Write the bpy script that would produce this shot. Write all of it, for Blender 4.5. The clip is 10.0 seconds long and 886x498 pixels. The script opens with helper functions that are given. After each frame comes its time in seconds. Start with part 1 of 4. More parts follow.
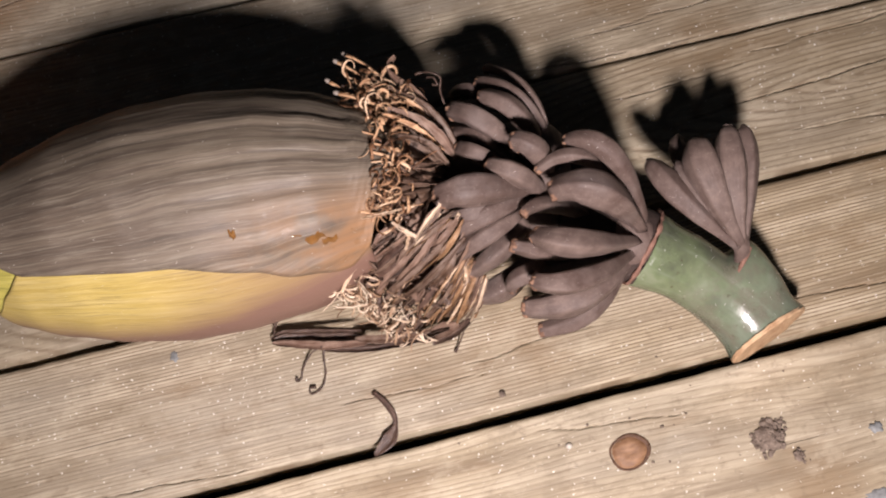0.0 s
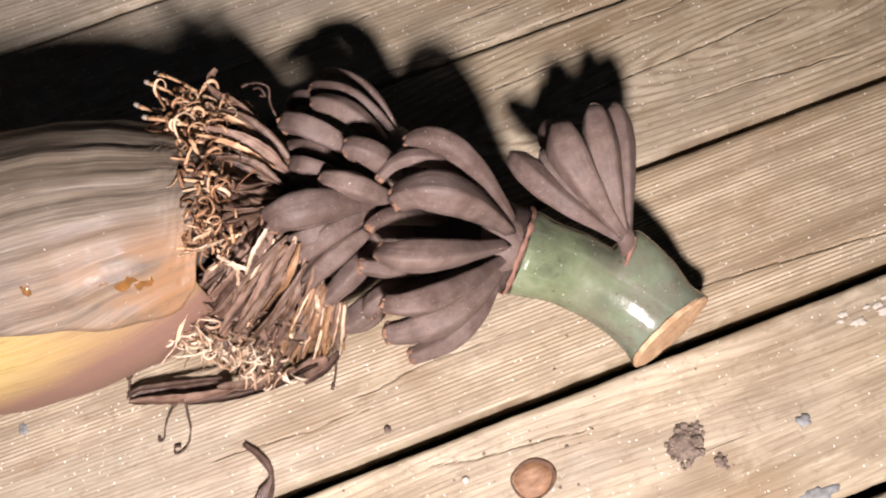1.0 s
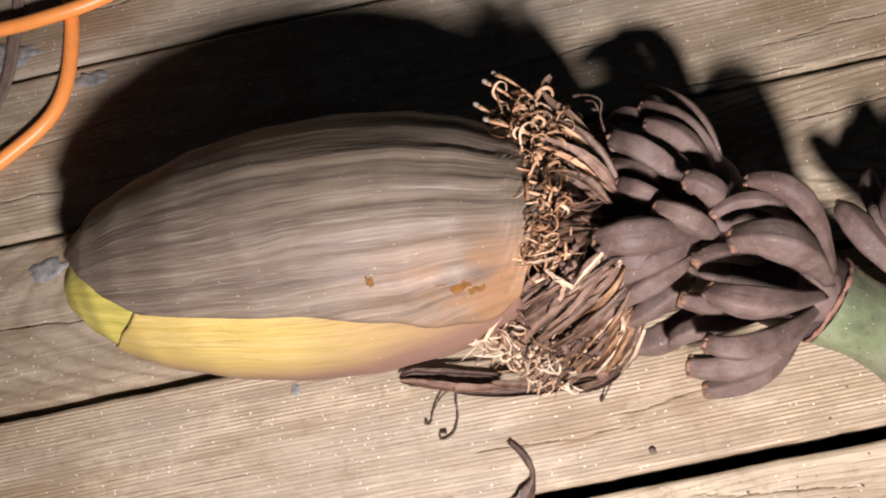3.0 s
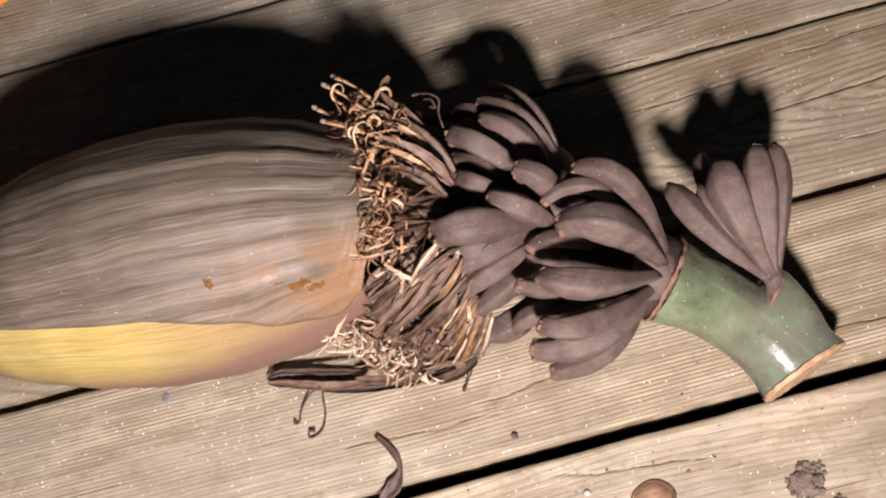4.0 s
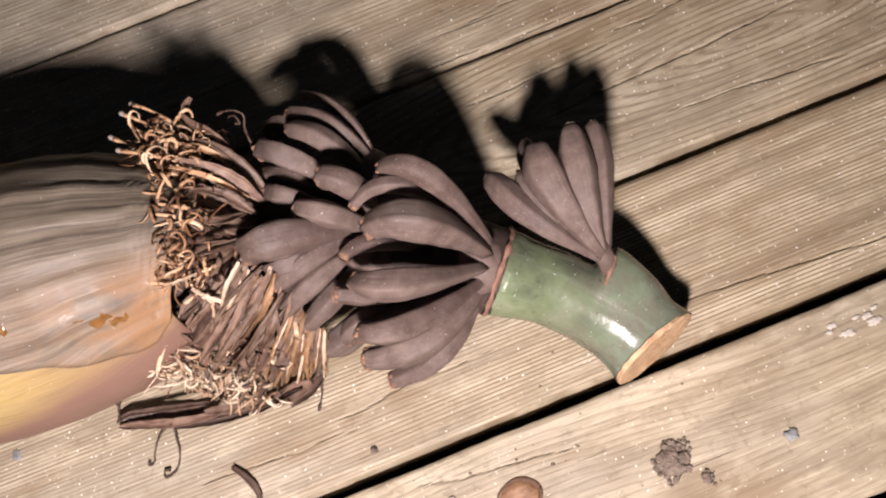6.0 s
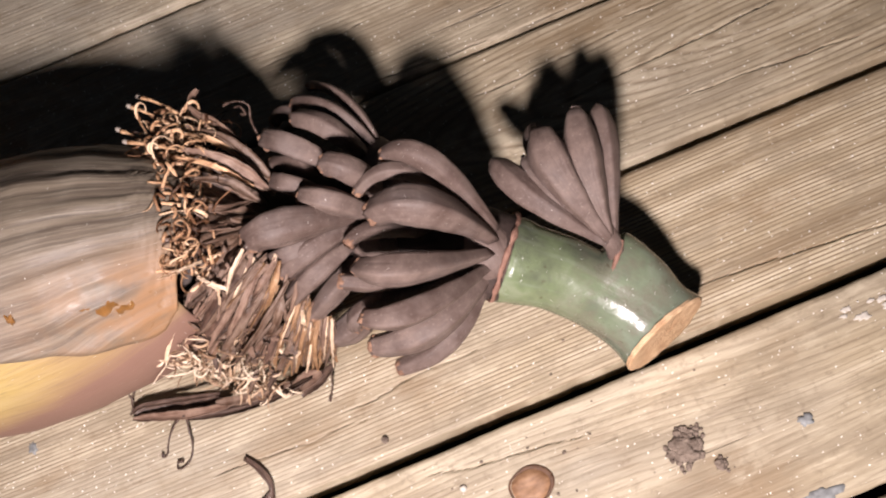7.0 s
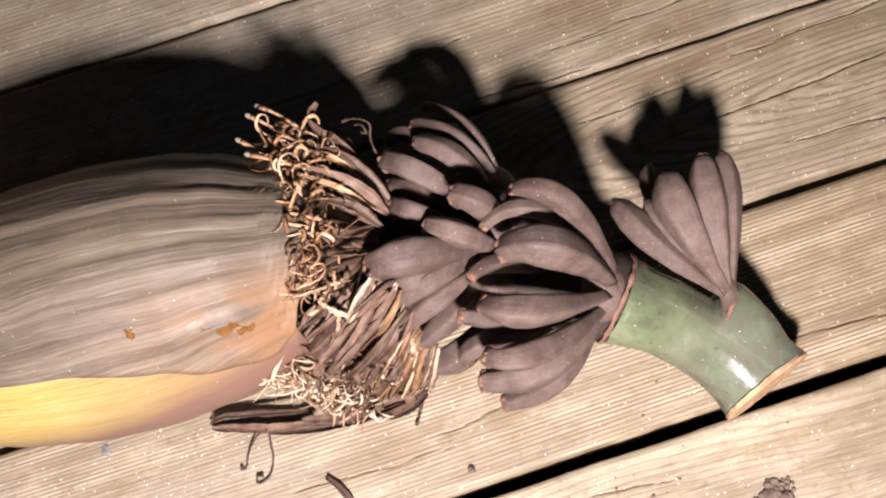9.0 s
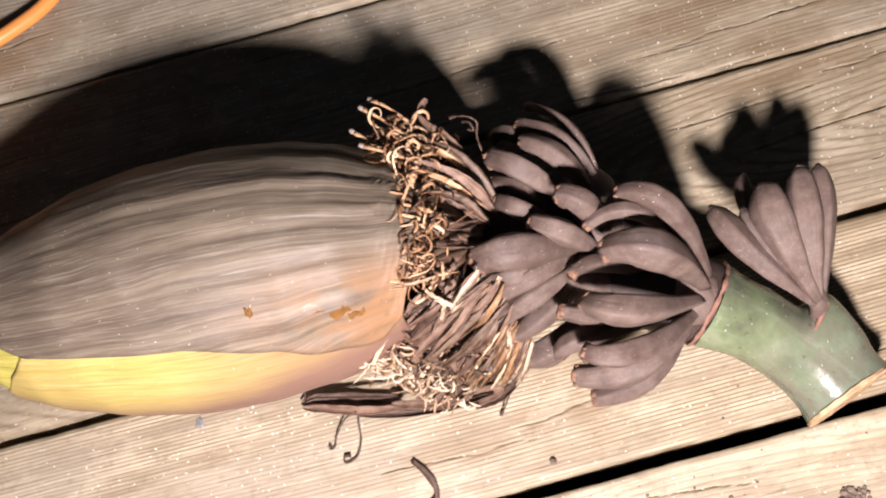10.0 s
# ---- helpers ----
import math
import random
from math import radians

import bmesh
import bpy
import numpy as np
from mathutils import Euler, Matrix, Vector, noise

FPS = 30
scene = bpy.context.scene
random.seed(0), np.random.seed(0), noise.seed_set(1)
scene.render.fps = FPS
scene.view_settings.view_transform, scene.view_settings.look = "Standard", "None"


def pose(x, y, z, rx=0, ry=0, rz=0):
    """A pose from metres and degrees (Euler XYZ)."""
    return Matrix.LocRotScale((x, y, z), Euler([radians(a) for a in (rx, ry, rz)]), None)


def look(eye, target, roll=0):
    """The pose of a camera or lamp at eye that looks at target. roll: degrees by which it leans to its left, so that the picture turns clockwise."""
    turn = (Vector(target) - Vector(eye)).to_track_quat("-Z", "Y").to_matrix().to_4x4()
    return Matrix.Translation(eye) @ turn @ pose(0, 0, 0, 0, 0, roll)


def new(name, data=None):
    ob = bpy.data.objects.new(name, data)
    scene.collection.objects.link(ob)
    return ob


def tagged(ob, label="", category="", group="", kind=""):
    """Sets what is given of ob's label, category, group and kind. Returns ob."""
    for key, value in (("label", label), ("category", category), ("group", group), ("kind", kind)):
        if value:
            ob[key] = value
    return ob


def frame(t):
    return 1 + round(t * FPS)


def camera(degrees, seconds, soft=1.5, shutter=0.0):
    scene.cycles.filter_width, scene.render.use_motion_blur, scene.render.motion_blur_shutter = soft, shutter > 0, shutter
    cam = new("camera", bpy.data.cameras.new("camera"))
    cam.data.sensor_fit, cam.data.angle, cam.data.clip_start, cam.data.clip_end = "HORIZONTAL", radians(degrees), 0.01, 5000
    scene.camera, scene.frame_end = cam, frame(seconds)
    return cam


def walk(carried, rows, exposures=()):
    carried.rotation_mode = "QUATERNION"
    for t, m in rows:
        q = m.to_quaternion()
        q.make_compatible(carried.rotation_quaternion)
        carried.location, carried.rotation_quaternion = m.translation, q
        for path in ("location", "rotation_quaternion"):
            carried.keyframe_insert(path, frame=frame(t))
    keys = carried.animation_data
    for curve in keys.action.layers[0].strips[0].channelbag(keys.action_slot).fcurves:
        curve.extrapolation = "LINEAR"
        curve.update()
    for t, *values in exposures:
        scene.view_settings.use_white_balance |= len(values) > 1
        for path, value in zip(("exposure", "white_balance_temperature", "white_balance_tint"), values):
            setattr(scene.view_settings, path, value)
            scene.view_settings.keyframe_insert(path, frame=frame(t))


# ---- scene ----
cam = camera(46.5, 10.0, soft=2.1)
PATH = [
    (0, (-0.038, -0.184, 0.556), (0.054, 0.462, -1.335), -6.3),
    (0.5, (0.009, -0.183, 0.523), (0.092, 0.505, -1.353), -10.3),
    (1, (0.029, -0.182, 0.5), (0.136, 0.483, -1.383), -11.8),
    (1.5, (0.024, -0.177, 0.493), (0.092, 0.477, -1.396), -15.5),
    (2, (-0.004, -0.151, 0.506), (-0.039, 0.496, -1.386), -21.3),
    (2.2, (-0.02, -0.142, 0.511), (-0.096, 0.489, -1.385), -23.3),
    (3.3, (-0.055, -0.127, 0.522), (-0.164, 0.483, -1.38), -21.1),
    (3.5, (-0.044, -0.131, 0.524), (-0.11, 0.47, -1.382), -18.0),
    (4, (-0.009, -0.148, 0.525), (-0.015, 0.47, -1.377), -15.5),
    (4.5, (0.019, -0.163, 0.523), (0.036, 0.473, -1.373), -16.5),
    (5, (0.039, -0.173, 0.516), (0.07, 0.462, -1.381), -17.5),
    (5.5, (0.053, -0.171, 0.51), (0.096, 0.466, -1.385), -17.3),
    (5.7, (0.055, -0.17, 0.507), (0.1, 0.47, -1.387), -17.5),
    (7, (0.065, -0.185, 0.498), (0.052, 0.502, -1.38), -23.6),
    (7.5, (0.054, -0.181, 0.5), (0.036, 0.513, -1.376), -23.5),
    (8, (0.031, -0.174, 0.499), (-0.019, 0.512, -1.379), -25.3),
    (8.5, (0.01, -0.151, 0.501), (-0.037, 0.5, -1.389), -23.4),
    (9, (0.011, -0.138, 0.506), (0.047, 0.485, -1.394), -15.0),
    (9.5, (0.001, -0.132, 0.506), (0.007, 0.467, -1.402), -16.5),
    (10, (-0.019, -0.135, 0.523), (-0.043, 0.498, -1.374), -17.3),
]
EXPOSURES = [(0.0, -0.36), (0.5, -0.04), (1.0, 0.08), (1.5, 0.08), (2.0, 0.12), (3.5, -0.18), (4.0, -0.20), (4.5, -0.14), (5.0, -0.10), (5.5, -0.09), (7.0, -0.05), (7.5, -0.05), (8.0, -0.02), (8.5, 0.02), (9.0, 0.17), (9.5, 0.32), (10.0, 0.33)]
walk(cam, [(t, look(eye, target, roll)) for t, eye, target, roll in PATH], EXPOSURES)

# ---------------------------------------------------------------- light
world = bpy.data.worlds.new("night")
scene.world = world
world.use_nodes = True
world.node_tree.nodes["Background"].inputs[0].default_value = (0.55, 0.62, 0.8, 1)
world.node_tree.nodes["Background"].inputs[1].default_value = 0.020

lamp = bpy.data.lights.new("work_lamp", "SPOT")
lamp.energy, lamp.color = 42.0, (1.0, 0.886, 0.895)
lamp.shadow_soft_size, lamp.spot_size, lamp.spot_blend = 0.029, radians(110), 1.0
new("work_lamp", lamp).matrix_world = look((-0.032, -0.380, 0.518), (0.010, -0.060, 0.01))


# ---------------------------------------------------------------- materials
class Nodes:
    """A small builder of node materials."""

    def __init__(self, name):
        self.mat = bpy.data.materials.new(name)
        self.mat.use_nodes = True
        self.tree = self.mat.node_tree
        self.bsdf = self.tree.nodes["Principled BSDF"]

    def put(self, kind, **inputs):
        node = self.tree.nodes.new(kind)
        for key, value in inputs.items():
            key = int(key[1:]) if key[0] == "i" and key[1:].isdigit() else key.replace("_", " ")
            self.set(node.inputs[key], value)
        return node

    def set(self, socket, value):
        if isinstance(value, bpy.types.NodeSocket):
            self.tree.links.new(value, socket)
        elif isinstance(value, tuple) and len(value) == 3 and socket.type == "RGBA":
            socket.default_value = (*value, 1)
        else:
            socket.default_value = value

    def math(self, op, a, b=0.0, c=0.0):
        node = self.tree.nodes.new("ShaderNodeMath")
        node.operation = op
        for i, v in enumerate((a, b, c)):
            self.set(node.inputs[i], v)
        return node.outputs[0]

    def vec(self, op, a, b):
        node = self.tree.nodes.new("ShaderNodeVectorMath")
        node.operation = op
        self.set(node.inputs[0], a), self.set(node.inputs[1], b)
        return node.outputs[0]

    def coord(self, which="Object"):
        return self.tree.nodes.new("ShaderNodeTexCoord").outputs[which]

    def random(self):
        return self.tree.nodes.new("ShaderNodeObjectInfo").outputs["Random"]

    def island(self):
        return self.tree.nodes.new("ShaderNodeNewGeometry").outputs["Random Per Island"]

    def noise(self, vector, scale, detail=3.0, rough=0.55):
        node = self.put("ShaderNodeTexNoise", Vector=vector, Scale=scale, Detail=detail, Roughness=rough)
        return node.outputs[0]

    def ramp(self, fac, stops):
        node = self.tree.nodes.new("ShaderNodeValToRGB")
        self.set(node.inputs[0], fac)
        while len(node.color_ramp.elements) < len(stops):
            node.color_ramp.elements.new(0.5)
        for e, (p, c) in zip(node.color_ramp.elements, stops):
            e.position = p
            e.color = (*c, 1) if isinstance(c, tuple) else (c, c, c, 1)
        return node.outputs[0]

    def mix(self, fac, a, b, blend="MIX"):
        node = self.tree.nodes.new("ShaderNodeMix")
        node.data_type, node.blend_type = "RGBA", blend
        self.set(node.inputs[0], fac), self.set(node.inputs[6], a), self.set(node.inputs[7], b)
        return node.outputs[2]

    def step(self, value, lo, hi):
        node = self.tree.nodes.new("ShaderNodeMapRange")
        node.interpolation_type = "SMOOTHSTEP"
        self.set(node.inputs[0], value), self.set(node.inputs[1], lo), self.set(node.inputs[2], hi)
        return node.outputs[0]

    def dots(self, vector, scale, radius, chance):
        """Small round specks, one in some of the cells of a grid; they paint glints as colour."""
        node = self.put("ShaderNodeTexVoronoi", Vector=vector, Scale=scale)
        pick = self.put("ShaderNodeSeparateColor", Color=node.outputs["Color"])
        size = self.math("MULTIPLY_ADD", pick.outputs[1], radius, radius * 0.4)
        spot = self.math("LESS_THAN", node.outputs["Distance"], size)
        return self.math("MULTIPLY", spot, self.math("LESS_THAN", pick.outputs[0], chance))

    def bump(self, height, distance, strength=1.0, under=None):
        node = self.put("ShaderNodeBump", Height=height, Distance=distance, Strength=strength)
        if under is not None:
            self.set(node.inputs["Normal"], under)
        return node.outputs[0]

    def done(self, color, rough=0.6, normal=None, spec=0.5, **other):
        self.set(self.bsdf.inputs["Base Color"], color)
        self.set(self.bsdf.inputs["Roughness"], rough)
        self.set(self.bsdf.inputs["Specular IOR Level"], spec)
        if normal is not None:
            self.set(self.bsdf.inputs["Normal"], normal)
        for key, value in other.items():
            self.set(self.bsdf.inputs[key.replace("_", " ")], value)
        return self.mat


def make_wood(name, freq, bend, lines, grey, heart=None, wander=1.1, tone=1.0):
    """Weathered board: growth lines a metre, how far they wander, how strong they show, how grey the board is, the heart of its arched grain, small wander, tone."""
    n = Nodes(name)
    shift = n.math("MULTIPLY", n.random(), 41.0)
    comb = n.put("ShaderNodeCombineXYZ", X=shift, Y=n.math("MULTIPLY", shift, 0.37), Z=shift).outputs[0]
    p = n.vec("ADD", n.coord(), comb)
    sep = n.put("ShaderNodeSeparateXYZ", Vector=p)
    # growth lines: bands across the board, bent by a slow drift along it
    drift = n.noise(n.vec("MULTIPLY", p, (2.6, 9.0, 1.0)), 1.0, 1.5)
    wobble = n.noise(n.vec("MULTIPLY", p, (14.0, 60.0, 1.0)), 1.0, 2.0)
    phase = n.math("ADD", n.math("MULTIPLY", sep.outputs[1], freq), n.math("MULTIPLY", drift, bend))
    if heart:
        off = n.vec("MULTIPLY", n.vec("SUBTRACT", n.coord(), (heart[0], heart[1], 0.0)), (0.17, 1.0, 0.0))
        ring = n.tree.nodes.new("ShaderNodeVectorMath")
        ring.operation = "LENGTH"
        n.set(ring.inputs[0], off)
        phase = n.math("ADD", n.math("MULTIPLY", ring.outputs["Value"], freq), n.math("MULTIPLY", drift, bend))
    phase = n.math("ADD", phase, n.math("MULTIPLY", wobble, wander))
    band = n.math("MULTIPLY_ADD", n.math("SINE", n.math("MULTIPLY", phase, 6.2832)), 0.5, 0.5)
    fibre = n.noise(n.vec("MULTIPLY", p, (26.0, 700.0, 1.0)), 1.0, 3.0, 0.7)
    streak = n.noise(n.vec("MULTIPLY", p, (5.0, 85.0, 1.0)), 1.0, 3.0)
    band = n.math("MULTIPLY", n.math("POWER", band, 3.0), n.math("MULTIPLY_ADD", streak, 2.0, 0.05))
    stain = n.noise(n.vec("MULTIPLY", p, (9.0, 22.0, 1.0)), 1.0, 4.0, 0.6)
    patch = n.noise(n.vec("MULTIPLY", p, (3.0, 7.0, 1.0)), 1.0, 3.0, 0.6)
    base = n.ramp(streak, [(0.30, (0.195, 0.146, 0.090)), (0.5, (0.352, 0.288, 0.192)), (0.72, (0.515, 0.440, 0.322))])
    base = n.mix(n.math("MULTIPLY_ADD", n.step(patch, 0.40, 0.68), 0.75, grey), base, (0.30, 0.268, 0.215))
    late = n.mix(n.math("MULTIPLY", band, n.step(patch, 0.85, 0.35)), (0, 0, 0), (1, 1, 1))
    color = n.mix(n.math("MULTIPLY", n.put("ShaderNodeRGBToBW", Color=late).outputs[0], lines), base, (0.15, 0.102, 0.060))
    color = n.mix(n.math("MULTIPLY", n.step(fibre, 0.52, 0.72), 0.45), color, (0.58, 0.50, 0.38))
    color = n.mix(n.math("MULTIPLY", n.step(fibre, 0.46, 0.32), 0.5), color, (0.16, 0.115, 0.072))
    color = n.mix(n.math("MULTIPLY", n.step(stain, 0.50, 0.70), 0.70), color, (0.19, 0.128, 0.070))
    blotch = n.noise(n.vec("MULTIPLY", p, (0.6, 1.0, 1.0)), 55.0, 6.0, 0.68)
    color = n.mix(n.math("MULTIPLY", n.step(blotch, 0.50, 0.64), 0.55), color, (0.215, 0.172, 0.115))
    color = n.mix(n.math("MULTIPLY", n.step(blotch, 0.46, 0.34), 0.28), color, (0.50, 0.44, 0.33))
    dirt = n.noise(p, 160.0, 4.0, 0.7)
    color = n.mix(n.math("MULTIPLY", n.step(dirt, 0.56, 0.70), 0.40), color, (0.15, 0.11, 0.07))
    slit = n.noise(n.vec("MULTIPLY", p, (6.0, 330.0, 1.0)), 1.0, 2.0, 0.5)
    slit = n.math("MULTIPLY", n.step(slit, 0.70, 0.76), n.step(stain, 0.42, 0.6))
    color = n.mix(n.math("MULTIPLY", slit, 0.8), color, (0.045, 0.03, 0.02))
    many = n.math("MULTIPLY_ADD", n.noise(p, 12.0, 3.0), 2.4, -0.62)
    color = n.mix(n.dots(n.coord(), 370.0, 0.11, many), color, (0.85, 0.82, 0.75))
    color = n.mix(1.0, color, (tone, tone * 0.99, tone * 0.97), "MULTIPLY")
    rough = n.math("MULTIPLY_ADD", stain, -0.25, 0.72)
    h = n.math("ADD", n.math("MULTIPLY", band, -0.25), n.math("MULTIPLY", fibre, 0.8))
    h = n.math("SUBTRACT", h, n.math("MULTIPLY", slit, 1.5))
    return n.done(color, rough, n.bump(n.math("MULTIPLY_ADD", blotch, 0.8, h), 0.00050, 0.9), 0.40)


def make_bract(name, base_stops, streak_color, warm=None, pink=None, gloss=0.58, wax=0.5, even=None):
    """Bract skin: u runs from tip to base, v round the bud."""
    n = Nodes(name)
    uv = n.coord("UV")
    sep = n.put("ShaderNodeSeparateXYZ", Vector=uv)
    u, v = sep.outputs[0], sep.outputs[1]
    sway = n.noise(n.vec("MULTIPLY", uv, (3.0, 5.0, 1.0)), 1.0, 2.0)
    uv = n.vec("ADD", uv, n.put("ShaderNodeCombineXYZ", Y=n.math("MULTIPLY", sway, 0.03)).outputs[0])
    streak = n.noise(n.vec("MULTIPLY", uv, (1.1, 62.0, 1.0)), 1.0, 7.0, 0.70)
    fine = n.noise(n.vec("MULTIPLY", uv, (6.0, 340.0, 1.0)), 1.0, 4.0, 0.70)
    blot = n.noise(n.coord(), 34.0, 4.0, 0.6)
    color = n.ramp(streak, base_stops)
    if even:
        color = n.mix(n.math("MULTIPLY", n.step(v, 0.62, 0.44), 0.46), color, even)
    color = n.mix(n.math("MULTIPLY", n.step(fine, 0.5, 0.66), 0.72), color, streak_color)
    color = n.mix(n.math("MULTIPLY", n.step(fine, 0.47, 0.34), 0.62), color, tuple(0.35 * c for c in streak_color))
    color = n.mix(n.math("MULTIPLY", n.step(blot, 0.52, 0.72), wax), color, (0.225, 0.195, 0.156))
    thin = n.noise(n.vec("MULTIPLY", uv, (14.0, 900.0, 1.0)), 1.0, 2.0, 0.6)
    color = n.mix(n.math("MULTIPLY", n.step(thin, 0.60, 0.72), 0.35), color, tuple(1.5 * c for c in streak_color))
    color = n.mix(n.math("MULTIPLY", n.step(thin, 0.40, 0.28), 0.40), color, tuple(0.3 * c for c in streak_color))
    if warm:
        near = n.math("MULTIPLY", n.step(u, 0.62, 0.95), n.step(v, 0.475, 0.37))
        near = n.math("MULTIPLY", near, n.math("MULTIPLY", n.math("MULTIPLY", streak, 1.7), n.step(blot, 0.30, 0.58)))
        color = n.mix(near, color, warm)
    if pink:
        low = n.math("ADD", n.step(v, 0.325, 0.215), n.math("MULTIPLY", n.step(u, 0.40, 0.90), 0.80))
        low = n.math("MINIMUM", n.math("MULTIPLY", low, n.math("MULTIPLY_ADD", streak, 0.7, 0.6)), 1.0)
        color = n.mix(low, color, pink)
    color = n.mix(n.math("MULTIPLY", n.dots(n.coord(), 450.0, 0.062, n.math("MULTIPLY_ADD", n.noise(n.coord(), 28.0, 2.0), 2.2, -0.65)), 0.9), color, (0.78, 0.76, 0.70))
    rough = n.math("MULTIPLY_ADD", blot, 0.3, gloss - 0.12)
    if warm:
        wet = n.math("MULTIPLY", near, n.step(n.noise(n.coord(), 150.0, 3.0), 0.56, 0.63))
        rough = n.mix(wet, rough, (0.16, 0.16, 0.16))
    h = n.math("ADD", n.math("MULTIPLY", streak, 1.0), n.math("MULTIPLY", fine, 0.35))
    return n.done(color, rough, n.bump(h, 0.0006, 0.8), 0.36)


def make_skin(name, dark, light, scale=60.0, rough=0.6, bump=0.0003, fleck=0.4, stretch=(1, 1, 1)):
    """Organic skin with mottling, fine grain and pale flecks for dust and its painted glints."""
    n = Nodes(name)
    p = n.vec("MULTIPLY", n.coord(), stretch)
    shift = n.math("MULTIPLY", n.random(), 9.0)
    p = n.vec("ADD", p, n.put("ShaderNodeCombineXYZ", X=shift, Y=shift, Z=shift).outputs[0])
    big = n.noise(p, scale, 4.0, 0.6)
    small = n.noise(p, scale * 9.0, 3.0, 0.6)
    color = n.ramp(big, [(0.3, dark), (0.72, light)])
    color = n.mix(n.math("MULTIPLY", n.step(small, 0.5, 0.75), 0.35), color, light)
    color = n.mix(n.math("MULTIPLY", n.dots(n.coord(), 300.0, 0.055, 0.45), min(1.0, fleck * 2)), color, (0.72, 0.68, 0.62))
    h = n.math("ADD", big, n.math("MULTIPLY", small, 0.4))
    return n.done(color, n.math("MULTIPLY_ADD", small, 0.25, rough - 0.12), n.bump(h, bump), 0.4)


def make_finger():
    """Dull dark skin with lengthwise wrinkles, bloom, dust and painted glints; u runs along the fruit."""
    n = Nodes("dark_banana_skin")
    shift = n.math("MULTIPLY", n.random(), 23.0)
    off = n.put("ShaderNodeCombineXYZ", X=shift, Y=shift, Z=shift).outputs[0]
    uv = n.vec("ADD", n.coord("UV"), off)
    p = n.vec("ADD", n.coord(), off)
    wrinkle = n.noise(n.vec("MULTIPLY", uv, (2.5, 34.0, 1.0)), 1.0, 4.0, 0.65)
    mott = n.noise(p, 130.0, 5.0, 0.65)
    bloom = n.noise(p, 38.0, 3.0, 0.6)
    tone = n.math("MULTIPLY_ADD", n.random(), 0.22, -0.11)
    color = n.ramp(n.math("ADD", mott, tone), [(0.28, (0.076, 0.049, 0.040)), (0.55, (0.123, 0.087, 0.073)), (0.80, (0.178, 0.128, 0.107))])
    color = n.mix(n.math("MULTIPLY", n.step(wrinkle, 0.55, 0.75), 0.28), color, (0.175, 0.128, 0.110))
    color = n.mix(n.math("MULTIPLY", n.step(wrinkle, 0.42, 0.28), 0.5), color, (0.060, 0.039, 0.034))
    color = n.mix(n.math("MULTIPLY", n.step(bloom, 0.50, 0.72), 0.40), color, (0.158, 0.130, 0.120))
    grain = n.noise(p, 900.0, 2.0)
    color = n.mix(n.math("MULTIPLY", n.step(grain, 0.62, 0.72), 0.4), color, (0.27, 0.22, 0.19))
    color = n.mix(n.math("MULTIPLY", n.dots(n.coord(), 360.0, 0.062, 0.55), 0.85), color, (0.80, 0.77, 0.72))
    h = n.math("ADD", n.math("MULTIPLY", wrinkle, 1.0), n.math("MULTIPLY", mott, 0.6))
    return n.done(color, n.math("MULTIPLY_ADD", mott, 0.3, 0.48), n.bump(h, 0.00055, 0.7), 0.32)


def make_strand(name, stops, rough=0.6):
    n = Nodes(name)
    along = n.noise(n.vec("MULTIPLY", n.coord("UV"), (2.5, 14.0, 1.0)), 1.0, 4.0, 0.65)
    spotty = n.noise(n.coord(), 190.0, 3.0)
    pick = n.math("MULTIPLY_ADD", along, 0.75, n.math("MULTIPLY_ADD", n.island(), 0.7, -0.48))
    pick = n.math("MULTIPLY_ADD", spotty, 0.5, pick)
    fine = n.noise(n.coord(), 900.0, 2.0)
    return n.done(n.ramp(pick, stops), rough, n.bump(n.math("ADD", fine, along), 0.0004), 0.45)


def make_stem():
    n = Nodes("green_stem_skin")
    uv = n.coord("UV")
    sep = n.put("ShaderNodeSeparateXYZ", Vector=uv)
    mott = n.noise(n.coord(), 45.0, 4.0, 0.6)
    lines = n.noise(n.vec("MULTIPLY", uv, (1.2, 22.0, 1.0)), 1.0, 4.0)
    color = n.ramp(mott, [(0.3, (0.070, 0.078, 0.052)), (0.52, (0.130, 0.162, 0.086)), (0.8, (0.240, 0.258, 0.190))])
    color = n.mix(n.math("MULTIPLY", n.step(sep.outputs[0], 0.35, 0.9), 0.6), color, (0.14, 0.16, 0.13))
    color = n.mix(n.math("MULTIPLY", n.step(lines, 0.5, 0.75), 0.40), color, (0.23, 0.26, 0.20))
    smudge = n.noise(n.coord(), 70.0, 5.0, 0.7)
    color = n.mix(n.math("MULTIPLY", n.math("MULTIPLY", n.step(smudge, 0.42, 0.62), n.step(sep.outputs[0], 0.25, 0.75)), 0.65), color, (0.125, 0.110, 0.082))
    spots = n.noise(n.coord(), 260.0, 3.0)
    color = n.mix(n.math("MULTIPLY", n.step(spots, 0.66, 0.72), 0.5), color, (0.05, 0.035, 0.02))
    color = n.mix(n.dots(n.coord(), 400.0, 0.075, n.math("MULTIPLY_ADD", n.noise(n.coord(), 40.0, 2.0), 2.4, -0.55)), color, (0.78, 0.79, 0.72))
    return n.done(color, n.math("MULTIPLY_ADD", smudge, 0.35, 0.06), n.bump(n.math("ADD", mott, n.math("ADD", n.math("MULTIPLY", lines, 0.5), n.math("MULTIPLY", smudge, 0.6))), 0.0005), 0.55)


